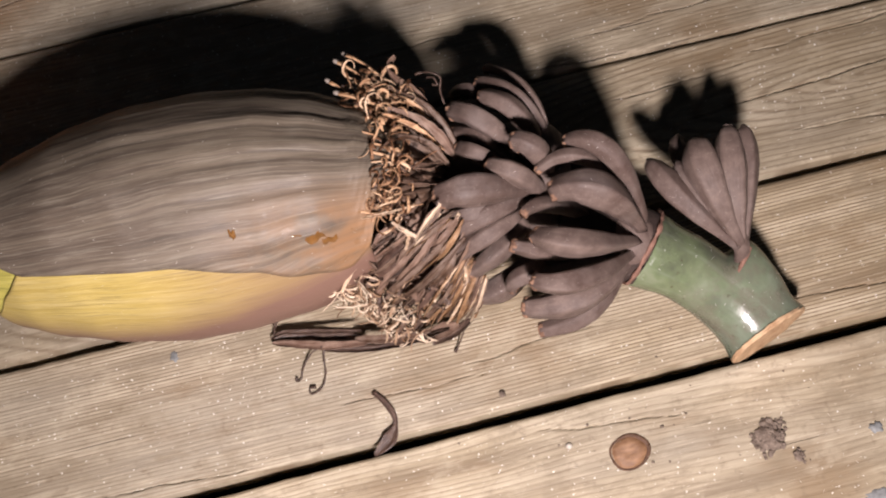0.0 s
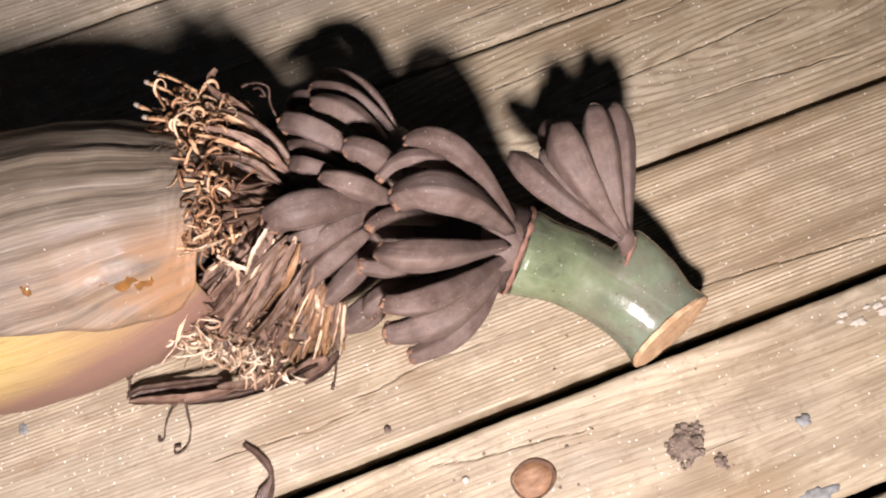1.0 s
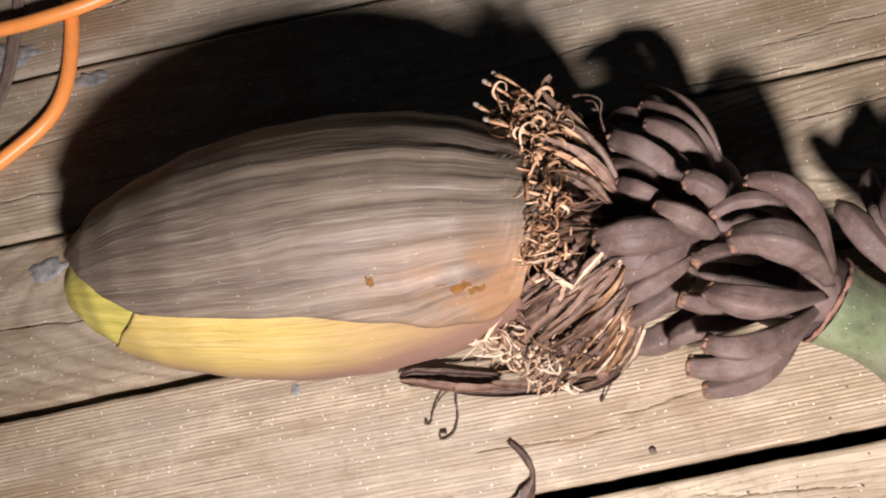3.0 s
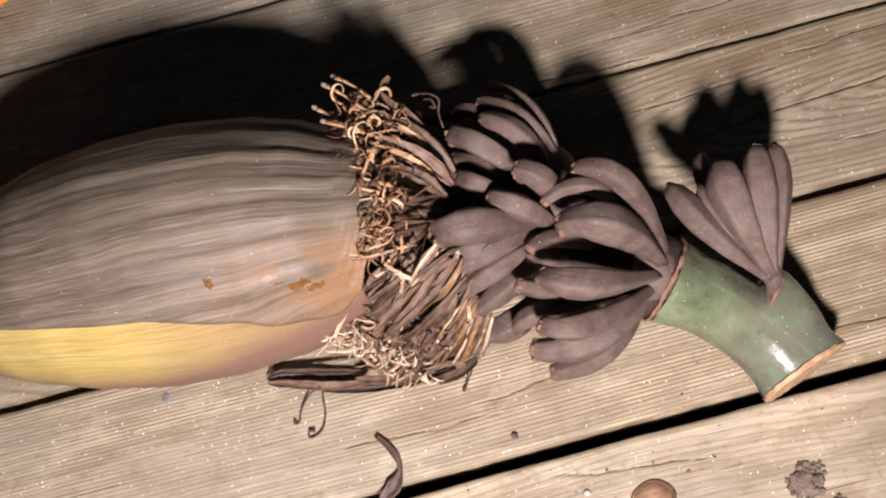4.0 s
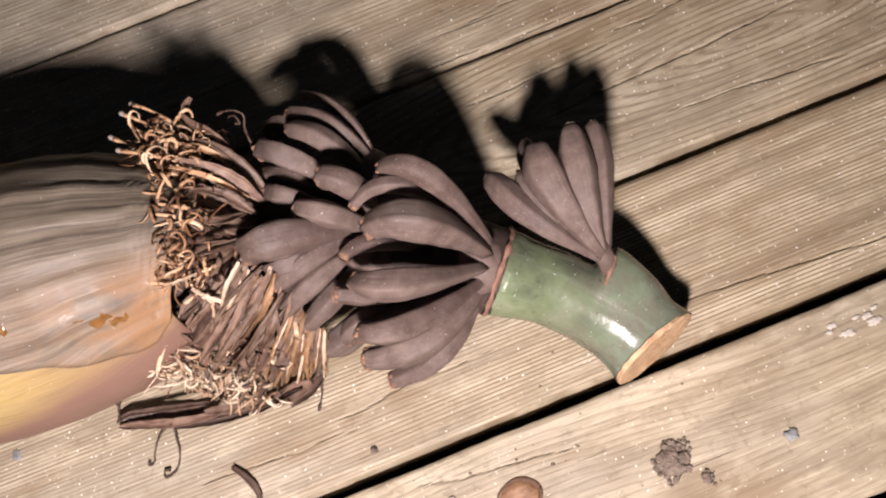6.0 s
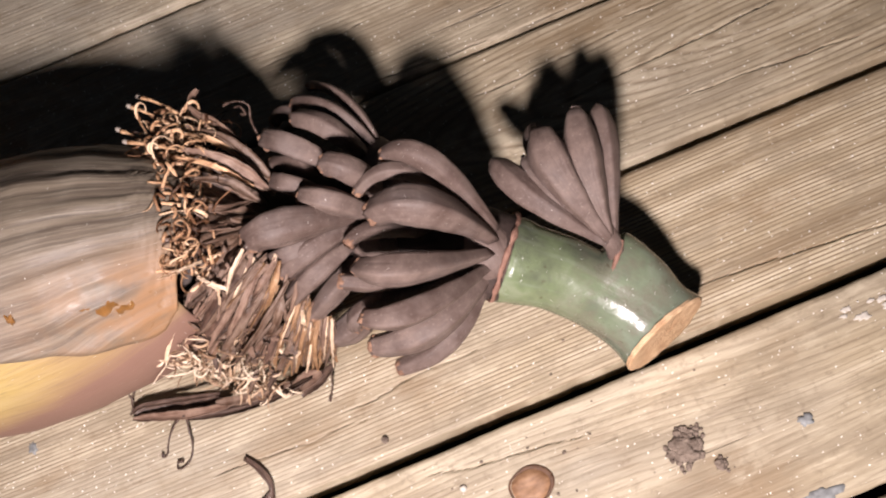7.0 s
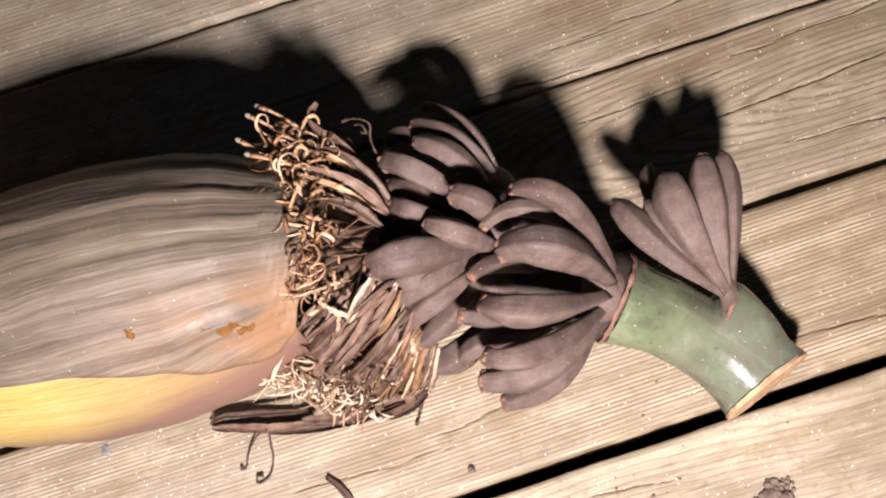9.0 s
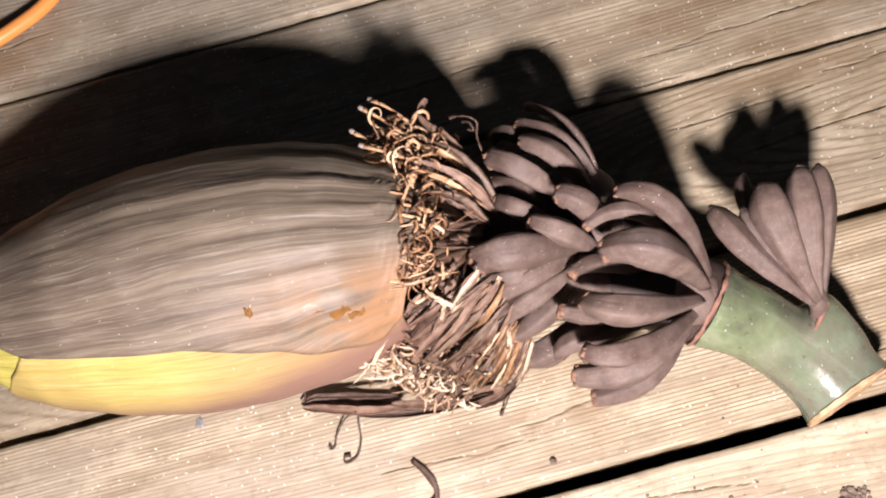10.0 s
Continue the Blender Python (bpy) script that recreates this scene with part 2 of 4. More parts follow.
def make_plain(name, color, rough=0.5, spec=0.5, scale=300.0, vary=0.25, bump=0.0002):
    n = Nodes(name)
    grain = n.noise(n.coord(), scale, 4.0)
    dark = tuple(c * (1 - vary) for c in color)
    return n.done(n.ramp(grain, [(0.3, dark), (0.7, color)]), rough, n.bump(grain, bump), spec)


WOOD = make_wood("weathered_deck_wood", 380.0, 20.0, 0.55, 0.10)
WOOD_SMOOTH = make_wood("smooth_tan_deck_wood", 260.0, 24.0, 0.28, 0.0)
WOOD_FINE = make_wood("fine_grained_deck_wood", 480.0, 5.0, 1.0, 0.0, wander=0.35, tone=1.08)
WOOD_CURVED = make_wood("curved_grain_deck_wood", 300.0, 3.0, 0.70, 0.05, (0.265, 0.050), 0.5, 0.95)
WOOD_GREY = make_wood("grey_deck_wood", 330.0, 16.0, 0.32, 0.40)
BOARD_WOOD = {3: WOOD_SMOOTH, 4: WOOD_FINE, 5: WOOD_CURVED, 6: WOOD_GREY, 7: WOOD_GREY}
OUTER = make_bract("brown_purple_bract", [(0.38, (0.018, 0.013, 0.011)), (0.46, (0.076, 0.058, 0.043)), (0.54, (0.136, 0.109, 0.079)), (0.70, (0.216, 0.183, 0.136))],
                   (0.215, 0.186, 0.145), warm=(0.235, 0.128, 0.062), gloss=0.50, wax=0.16, even=(0.146, 0.112, 0.084))
YELLOW = make_bract("yellow_bract", [(0.3, (0.33, 0.235, 0.050)), (0.5, (0.43, 0.325, 0.092)), (0.75, (0.50, 0.395, 0.165))],
                    (0.52, 0.41, 0.17), pink=(0.190, 0.108, 0.080), wax=0.08)
OLIVE = make_bract("olive_bract", [(0.3, (0.30, 0.27, 0.05)), (0.55, (0.50, 0.44, 0.10)), (0.8, (0.60, 0.53, 0.17))],
                   (0.55, 0.48, 0.15), pink=(0.10, 0.075, 0.03), wax=0.10)
FINGER = make_finger()
SCAR = make_skin("dry_tan_scar", (0.10, 0.052, 0.034), (0.31, 0.175, 0.110), 260.0, 0.8, 0.0008, 0.2)
RUST = make_skin("rusty_collar_scar", (0.13, 0.062, 0.043), (0.30, 0.165, 0.12), 160.0, 0.75, 0.0008, 0.3)
CUT = make_skin("cut_stem_flesh", (0.36, 0.205, 0.105), (0.62, 0.43, 0.26), 150.0, 0.7, 0.0012, 0.3)
STEM = make_stem()
# near-black tone that puts deep shade into the gaps
CORE = make_skin("gap_shade_skin", (0.022, 0.014, 0.011), (0.055, 0.036, 0.030), 80.0, 0.7, 0.0006, 0.1)
PETAL = make_strand("brown_dried_petal", [(0.18, (0.020, 0.010, 0.007)), (0.45, (0.085, 0.045, 0.027)), (0.66, (0.17, 0.115, 0.085)), (0.9, (0.34, 0.225, 0.145))], 0.5)
CURL = make_strand("golden_dried_filament", [(0.17, (0.045, 0.018, 0.008)), (0.38, (0.22, 0.105, 0.050)), (0.60, (0.52, 0.315, 0.175)), (0.88, (0.76, 0.56, 0.38))], 0.5)
OCHRE = make_strand("ochre_dried_petal", [(0.20, (0.045, 0.020, 0.010)), (0.44, (0.165, 0.080, 0.036)), (0.66, (0.31, 0.185, 0.098)), (0.90, (0.62, 0.47, 0.33))], 0.5)
GREY_PETAL = make_strand("grey_brown_dried_petal", [(0.18, (0.032, 0.015, 0.010)), (0.46, (0.125, 0.070, 0.048)), (0.68, (0.235, 0.155, 0.112)), (0.90, (0.50, 0.38, 0.28))], 0.55)
CREAM = make_strand("cream_filament", [(0.15, (0.13, 0.065, 0.032)), (0.45, (0.44, 0.29, 0.18)), (0.78, (0.80, 0.66, 0.50))], 0.55)
PALE = make_plain("pale_dry_strip", (0.53, 0.40, 0.285), 0.5, 0.5, 260.0, 0.25, 0.0004)
STIGMA = make_plain("grey_stigma", (0.34, 0.29, 0.25), 0.22, 0.6)
WITHER = make_strand("withered_bract_skin", [(0.1, (0.020, 0.012, 0.010)), (0.5, (0.060, 0.036, 0.027)), (0.85, (0.17, 0.11, 0.08))], 0.42)
ORANGE = make_plain("orange_cord_rubber", (0.95, 0.35, 0.09), 0.38, 0.5, 200.0, 0.12, 0.0001)
DIRT = make_skin("crumbly_dirt", (0.085, 0.060, 0.045), (0.27, 0.21, 0.165), 220.0, 0.9, 0.0015, 0.3)
KNOT = make_skin("wood_knot", (0.13, 0.062, 0.030), (0.33, 0.19, 0.105), 120.0, 0.5, 0.0006, 0.2, (1, 2.5, 1))
SAP = make_plain("dark_sap", (0.20, 0.095, 0.030), 0.06, 0.7, 220.0, 0.5, 0.0006)
KNOT_DARK = make_skin("knot_rim_and_shade", (0.045, 0.022, 0.012), (0.13, 0.065, 0.035), 200.0, 0.6, 0.0008, 0.1)
PAINT = make_plain("old_grey_paint", (0.27, 0.275, 0.27), 0.6, 0.4, 250.0, 0.55, 0.0005)
CHALK = make_plain("pale_matte", (0.54, 0.49, 0.42), 0.6, 0.4, 350.0, 0.3, 0.0005)
EARTH = make_plain("dark_earth", (0.035, 0.028, 0.02), 0.95, 0.2, 30.0, 0.5, 0.01)
LEAF = make_plain("green_leaf_skin", (0.10, 0.17, 0.03), 0.5, 0.4, 150.0, 0.4, 0.0003)
STICK = make_plain("grey_brown_strap", (0.20, 0.15, 0.12), 0.7, 0.3, 150.0, 0.4, 0.0004)
DEW = make_plain("pale_grit", (0.85, 0.82, 0.76), 0.25, 0.6, 400.0, 0.1, 0.0001)


# ---------------------------------------------------------------- mesh tools
class Shape:
    """Collects vertices, faces and uv until it becomes one mesh."""

    def __init__(self):
        self.v, self.f, self.uv, self.m = [], [], [], []

    def grid(self, rows, closed=False, uvs=None, slot=0):
        k, w, h = len(self.v), len(rows[0]), len(rows)
        for j, row in enumerate(rows):
            self.v += [tuple(q) for q in row]
            self.uv += list(uvs[j]) if uvs else [(j / max(h - 1, 1), i / w) for i in range(w)]
        for j in range(h - 1):
            for i in range(w if closed else w - 1):
                a, b = k + j * w + i, k + j * w + (i + 1) % w
                self.f.append((a, b, b + w, a + w)), self.m.append(slot)
        return k

    def fan(self, ring, centre, flip=False, slot=0):
        k = len(self.v)
        self.v.append(tuple(centre)), self.uv.append((0.5, 0.5))
        for i in range(len(ring)):
            a, b = ring[i], ring[(i + 1) % len(ring)]
            self.f.append((k, b, a) if flip else (k, a, b)), self.m.append(slot)

    def tube(self, path, radii, seg=8, flat=1.0, caps=True, ribs=None, slot=0):
        """A tapered tube along path; flat squeezes it, ribs(angle) shapes its section."""
        path = [Vector(q) for q in path]
        rows, side = [], None
        for j, q in enumerate(path):
            d = (path[min(j + 1, len(path) - 1)] - path[max(j - 1, 0)]).normalized()
            if side is None:
                side = d.cross(Vector((0, 0, 1)))
                side = side if side.length > 0.05 else d.cross(Vector((0, 1, 0)))
            side = (side - d * side.dot(d)).normalized()
            up = side.cross(d)
            ring = []
            for i in range(seg):
                a = 2 * math.pi * i / seg
                r = radii[j] * (ribs(a) if ribs else 1.0)
                ring.append(q + side * (r * math.cos(a)) + up * (r * flat * math.sin(a)))
            rows.append(ring)
        k = self.grid(rows, True, slot=slot)
        if caps:
            n = len(rows)
            self.fan(list(range(k, k + seg)), path[0], True, slot)
            self.fan(list(range(k + (n - 1) * seg, k + n * seg)), path[-1], False, slot)
        return rows

    def ball(self, c, r, seg=8, rings=5, squash=1.0, lump=0.0, rnd=None):
        rows = []
        for j in range(1, rings):
            b = math.pi * j / rings
            rows.append([Vector(c) + Vector((math.sin(b) * math.cos(a), math.sin(b) * math.sin(a), math.cos(b) * squash))
                         * (r * (1 + (rnd.uniform(-lump, lump) if rnd else 0)))
                         for a in [2 * math.pi * i / seg for i in range(seg)]])
        k = self.grid(rows, True)
        self.fan(list(range(k, k + seg)), Vector(c) + Vector((0, 0, r * squash)), True)
        n = len(rows)
        self.fan(list(range(k + (n - 1) * seg, k + n * seg)), Vector(c) - Vector((0, 0, r * squash)))

    def mesh(self, name, mats, smooth=True):
        me = bpy.data.meshes.new(name)
        me.from_pydata(self.v, [], self.f)
        layer = me.uv_layers.new(name="uv")
        idx = np.zeros(len(me.loops), dtype=np.int32)
        me.loops.foreach_get("vertex_index", idx)
        layer.data.foreach_set("uv", np.array(self.uv, dtype=np.float32)[idx].ravel())
        for mat in mats if isinstance(mats, (list, tuple)) else [mats]:
            me.materials.append(mat)
        me.polygons.foreach_set("material_index", self.m)
        me.polygons.foreach_set("use_smooth", [smooth] * len(me.polygons))
        bm = bmesh.new()
        bm.from_mesh(me)
        bmesh.ops.recalc_face_normals(bm, faces=bm.faces)
        bm.to_mesh(me)
        bm.free()
        me.update()
        return me


def part(name, shape, mats, parent=None, label="", smooth=True):
    ob = new(name, shape.mesh(name, mats, smooth))
    if parent is not None:
        ob.parent = parent
    return tagged(ob, label)


def bezier(a, m, b, n):
    """Points of the quadratic curve from a to b that passes through m half way."""
    a, m, b = Vector(a), Vector(m), Vector(b)
    c = m * 2 - (a + b) * 0.5
    return [a * (1 - t) ** 2 + c * (2 * t * (1 - t)) + b * t * t for t in [i / (n - 1) for i in range(n)]]


def smooth_path(points, n):
    """A Catmull-Rom curve through a few points."""
    p = [Vector(q) for q in points]
    p = [p[0] * 2 - p[1]] + p + [p[-1] * 2 - p[-2]]
    out, spans = [], len(p) - 3
    for i in range(n):
        s = min(i / (n - 1) * spans, spans - 1e-6)
        k, t = int(s), s - int(s)
        a, b, c, d = p[k:k + 4]
        out.append(((b * 2) + (c - a) * t + (a * 2 - b * 5 + c * 4 - d) * t * t + (b * 3 - a - c * 3 + d) * t ** 3) * 0.5)
    return out


def lerp(table, s):
    """Smooth interpolation in a short table of (place, value)."""
    for (a, x), (b, y) in zip(table, table[1:]):
        if s <= b:
            t = max(0.0, min(1.0, (s - a) / (b - a)))
            return x + (y - x) * (t * t * (3 - 2 * t) * 0.35 + t * 0.65)
    return table[-1][1]


# ---------------------------------------------------------------- the deck
ground = Shape()
ground.grid([[(x, y, -0.35) for x in (-60, -3, 3, 60)] for y in (-60, -3, 3, 60)])
tagged(part("ground", ground, EARTH), "dark bare earth below the wooden deck", "ground", kind="structure")

deck = tagged(new("floor"), "weathered grey-brown wooden deck of narrow planks with dark gaps", "deck", kind="structure")

# gaps between the boards: place of the middle and width
GAPS = [(-0.480, 0.005), (-0.384, 0.004), (-0.288, 0.005), (-0.191, 0.005), (-0.095, 0.0073), (0.0, 0.0054),
        (0.097, 0.0034), (0.199, 0.0036), (0.297, 0.004), (0.394, 0.004), (0.491, 0.005), (0.588, 0.004)]
# drying cracks: board, start and end along it, place across at both ends, width
CRACKS = [(5, -0.345, -0.262, 0.050, 0.042, 0.0011), (5, 0.135, 0.300, 0.047, 0.058, 0.0013), (5, 0.205, 0.310, 0.026, 0.018, 0.0010),
          (5, 0.100, 0.190, 0.070, 0.074, 0.0008), (4, 0.150, 0.300, -0.070, -0.080, 0.0012), (4, -0.235, -0.135, -0.083, -0.089, 0.0010),
          (4, -0.020, 0.070, -0.062, -0.057, 0.0008), (3, 0.010, 0.090, -0.107, -0.117, 0.0010), (4, -0.10, 0.0, -0.066, -0.070, 0.0006),
          (6, 0.060, 0.133, 0.1045, 0.0992, 0.0017), (6, -0.10, 0.07, 0.135, 0.141, 0.0009), (6, 0.10, 0.30, 0.118, 0.128, 0.0008), (6, -0.33, -0.23, 0.150, 0.160, 0.0010),
          (7, -0.36, -0.22, 0.228, 0.236, 0.0010), (6, -0.34, -0.27, 0.125, 0.121, 0.0009), (5, 0.19, 0.33, 0.080, 0.088, 0.0011)]
rnd = random.Random(5)


def plank(index, y0, y1, x0, x1, nx, ny):
    """A board with slightly rounded, worn long edges and real splits."""
    cracks = [c for c in CRACKS if c[0] == index]
    xs = [x0 + (x1 - x0) * i / nx for i in range(nx + 1)]
    width, rows, uvs = y1 - y0, [], []
    ts = [j / ny for j in range(ny + 1)]
    phase = index * 3.7
    for x in xs:
        wear0 = 0.0006 * noise.noise((x * 28, phase, 0.0)) + 0.0004 * noise.noise((x * 110, phase, 3.0))
        wear1 = 0.0006 * noise.noise((x * 28, phase, 7.0)) + 0.0004 * noise.noise((x * 110, phase, 9.0))
        row = [(x, y0 + wear0, -0.030)]
        for t in ts:
            y = y0 + wear0 + (width - wear0 + wear1) * t
            edge = min(t, 1 - t) * width
            z = -0.0016 * max(0.0, 1 - edge / 0.0028) ** 2
            z += 0.0005 * noise.noise((x * 9, y * 40, phase)) - 0.0003
            for _, a, b, ya, yb, w in cracks:
                if a < x < b:
                    s = (x - a) / (b - a)
                    yc = ya + (yb - ya) * s + 0.0018 * noise.noise((x * 45, phase, ya * 90)) + 0.0006 * noise.noise((x * 240, 1.0, ya * 90))
                    open_ = 0.62 * w * (4 * s * (1 - s)) ** 0.6 * (0.75 + 0.5 * noise.noise((x * 60, ya * 50, 2.0)))
                    d = abs(y - yc)
                    if d < open_:
                        z -= 0.0028 * (1 - (d / open_) ** 2)
            row.append((x, y, z))
        row.append((x, y1 + wear1, -0.030))
        rows.append(row)
    sh = Shape()
    sh.grid(rows)
    return part("plank", sh, BOARD_WOOD.get(index % 20, WOOD), deck)


planks = {}
for i, ((g0, w0), (g1, w1)) in enumerate(zip(GAPS, GAPS[1:])):
    y0, y1 = g0 + w0 / 2, g1 - w1 / 2
    if 2 < i < 8:
        planks[i] = plank(i, y0, y1, -0.42, 0.40, 260, 170)
        plank(i + 20, y0, y1, -1.6, -0.4215, 20, 8), plank(i + 40, y0, y1, 0.4015, 1.6, 20, 8)
    else:
        planks[i] = plank(i, y0, y1, -1.6, 1.6, 40, 8)
for k in (-1.0, -0.45, 0.55, 1.2):
    sh = Shape()
    sh.tube([(k, -0.6, -0.078), (k, 0.7, -0.078)], [0.055, 0.055], 4)
    tagged(part("joist", sh, WOOD, smooth=False), "wooden joist under the deck planks", "joist", kind="structure")


def fleck(x, y, size, mat, name, stretch=1.6, board=None, seed=1, lift=0.0003):
    """A thin irregular flake on a board."""
    r = random.Random(seed)
    sh, n = Shape(), 22
    k = [r.uniform(0.55, 1.1) for _ in range(n)]
    rim = [Vector((x + size * stretch * k[i] * math.cos(6.2832 * i / n), y + size * k[i] * math.sin(6.2832 * i / n), 0)) for i in range(n)]
    c = Vector((x, y, 0))
    sh.grid([[q + Vector((0, 0, -0.001)) for q in rim], [c + (q - c) * 0.92 + Vector((0, 0, lift)) for q in rim],
             [c + (q - c) * 0.45 + Vector((0, 0, lift * 1.5)) for q in rim]], True)
    sh.fan(list(range(2 * n, 3 * n)), c + Vector((0, 0, lift * 1.5)))
    return part(name, sh, mat, board)


# flecks of old grey paint
fleck(-0.298, 0.077, 0.007, PAINT, "board_fleck", 2.2, planks[5], 2)
fleck(-0.265, 0.188, 0.006, PAINT, "board_fleck", 2.4, planks[6], 3)
fleck(-0.315, 0.215, 0.010, PAINT, "board_fleck", 3.0, planks[7], 4)
fleck(0.187, -0.150, 0.0035, PAINT, "board_fleck", 1.2, planks[3], 5, 0.0008)
fleck(0.178, -0.183, 0.004, PAINT, "board_fleck", 3.0, planks[3], 6)
fleck(-0.171, -0.017, 0.004, PAINT, "board_fleck", 0.8, planks[4], 7)
# a row of small pale flecks on one board
for k in range(7):
    fleck(0.226 + 0.0045 * k + 0.002 * math.sin(k * 5), -0.1125 + 0.0035 * math.sin(k * 2.3), 0.0012 + 0.0006 * (k % 3), CHALK, "board_fleck", 2.0, planks[3], 30 + k)
fleck(0.1205, 0.1238, 0.0009, CHALK, "scratch", 1.0, planks[6], 9, 0.0005)

# the raised knot
sh = Shape()
rows = []
for j in range(7):
    q = j / 6
    rows.append([(0.057 + (0.0098 * (1 - q) + 0.0005) * math.cos(a) * (1 + 0.06 * math.sin(3 * a + 1)),
                  -0.130 + (0.0084 * (1 - q) + 0.0005) * math.sin(a) * (1 + 0.05 * math.sin(2 * a)),
                  -0.001 + 0.0036 * math.sin(q * 1.57) ** 0.6 - (0.0022 * max(0, q - 0.35) if j > 2 else 0)) for a in [6.2832 * i / 28 for i in range(28)]])
sh.grid(rows, True)
sh.fan(list(range(6 * 28, 7 * 28)), (0.057, -0.130, 0.0012))
part("knot", sh, KNOT, planks[3], "raised brown wood knot")
# dark rim of the knot; its thicker right side draws the shade there
sh = Shape()
loop = [(0.057 + 0.0103 * math.cos(a) * (1 + 0.05 * math.sin(3 * a + 1)), -0.130 + 0.0088 * math.sin(a) * (1 + 0.05 * math.sin(2 * a)), 0.0) for a in [6.2832 * i / 36 for i in range(38)]]
sh.tube(loop, [0.0006 + 0.0008 * max(0.0, math.cos(6.2832 * (i - 3) / 36)) for i in range(38)], 8, 0.6)
part("knot_rim", sh, KNOT_DARK, planks[3], "dark brown rim of the knot, thickened as shade on its right")

# ---------------------------------------------------------------- the banana flower
flower = tagged(new("banana_flower"), "cut banana flower with brown bud, dark fruits and green stem", "banana flower")

TIP, BASE = Vector((-0.260, 0.040, 0.058)), Vector((-0.040, 0.018, 0.079))
AXIS = (BASE - TIP).normalized()
FRONT_SIDE = Vector((AXIS.y, -AXIS.x, 0)).normalized()
UP = FRONT_SIDE.cross(AXIS) * -1 if FRONT_SIDE.cross(AXIS).z < 0 else FRONT_SIDE.cross(AXIS)
PROFILE = [(0.0, 0.004), (0.03, 0.0145), (0.08, 0.0245), (0.15, 0.0350), (0.25, 0.0435), (0.38, 0.0510), (0.52, 0.0548),
           (0.66, 0.0550), (0.80, 0.0515), (0.90, 0.0460), (1.0, 0.0365), (1.09, 0.0210)]


def bud_point(s, deg, off):
    a = radians(deg)
    c = TIP + (BASE - TIP) * s
    r = lerp(PROFILE, s) + off
    return c + FRONT_SIDE * (r * math.cos(a)) + UP * ((1.24 if a > 0 and a < math.pi else 1.33) * r * math.sin(a))


def bract(name, s0, s1, lo, hi, off, mat, label, pleat=0.0, ns=70, na=60, thick=0.0016):
    """A bract wrapped round the bud between the angles lo(s) and hi(s)."""
    sh, outer, inner, uv = Shape(), [], [], []
    for j in range(ns):
        s = s0 + (s1 - s0) * j / (ns - 1)
        a0, a1 = lo(s), hi(s)
        ro, ri, ru = [], [], []
        for i in range(na):
            d = a0 + (a1 - a0) * i / (na - 1)
            wave = pleat * s * s * (math.sin(radians(d) * 23 + 2 * s) + 0.6 * math.sin(radians(d) * 41 + 1.0 - 3 * s))
            wave += 0.0007 * noise.noise((s * 5, d * 0.035, off * 900))
            lift = 0.0012 * max(0.0, 1 - abs(d - a0) / 9.0) * min(1.0, 3 * s)
            ro.append(bud_point(s, d, off + wave + lift)), ri.append(bud_point(s, d, off + wave + lift - thick))
            ru.append((s, (d + 90) / 360))
        outer.append(ro), inner.append(ri), uv.append(ru)
    k = sh.grid(outer, uvs=uv)
    k2 = sh.grid(inner, uvs=uv)
    for j in range(ns - 1):
        for c in (0, na - 1):
            a = k + j * na + c
            b = k2 + j * na + c
            sh.f.append((a, a + na, b + na, b)), sh.m.append(0)
    for j in (0, ns - 1):
        for i in range(na - 1):
            a, b = k + j * na + i, k2 + j * na + i
            sh.f.append((a, a + 1, b + 1, b)), sh.m.append(0)
    return part(name, sh, mat, flower, label)


bract("bract", 0.0, 0.97, lambda s: -95, lambda s: 264.9, 0.0, OLIVE, "olive-yellow inner bract at the bud's tip", na=72)
bract("bract", 0.07, 0.985, lambda s: -100, lambda s: lerp([(0.07, -30), (0.13, 14), (0.2, 38), (0.28, 58), (0.4, 80), (1.0, 85)], s), 0.0013, YELLOW, "bright yellow bract, pink at its lower side", thick=0.0011)
outer_bract = bract("bract", 0.045, 1.09, lambda s: lerp([(0.045, 120), (0.08, 98), (0.14, 76), (0.2, 62), (0.28, 52), (0.6, 46), (0.76, 36), (0.864, 26), (0.945, 20), (0.985, 26), (1.02, 46), (1.05, 70), (1.09, 92)], s), lambda s: 250,
      0.0046, OUTER, "purple-brown outer bract with dark lengthwise streaks", pleat=0.0006, ns=90, na=110)

def film(name, s0, s1, a0, a1, mat, label, height, lumps, parent):
    """A small patch that lies on the outer bract and thins out to its rim."""
    sh, rows, n, m = Shape(), [], 18, 12
    for j in range(n):
        u = j / (n - 1)
        row = []
        for i in range(m):
            v = i / (m - 1)
            s = s0 + (s1 - s0) * u
            d = a0 + (a1 - a0) * v + (a1 - a0) * 0.5 * noise.noise((u * 4, s0 * 50, 0.5))
            rim = min(1.0, 4 * u * (1 - u)) * min(1.0, 4 * v * (1 - v))
            h = (rim ** 0.6) * (1 + lumps * noise.noise((u * 5, v * 4, s0 * 70))) - 0.35
            row.append(bud_point(s, d, 0.0046 + 0.0004 + height * h))
        rows.append(row)
    sh.grid(rows)
    return part(name, sh, mat, parent, label)


for s0, s1, a0, a1 in ((0.872, 0.915, 43, 48.5), (0.905, 0.935, 40, 43), (0.842, 0.880, 46.5, 49), (0.735, 0.748, 53, 56.5)):
    film("sap_drop", s0, s1, a0, a1, SAP, "glossy dark brown sap", 0.0005, 0.5, outer_bract)

# the axis that carries the bananas, coloured near-black so its gaps look shaded
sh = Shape()
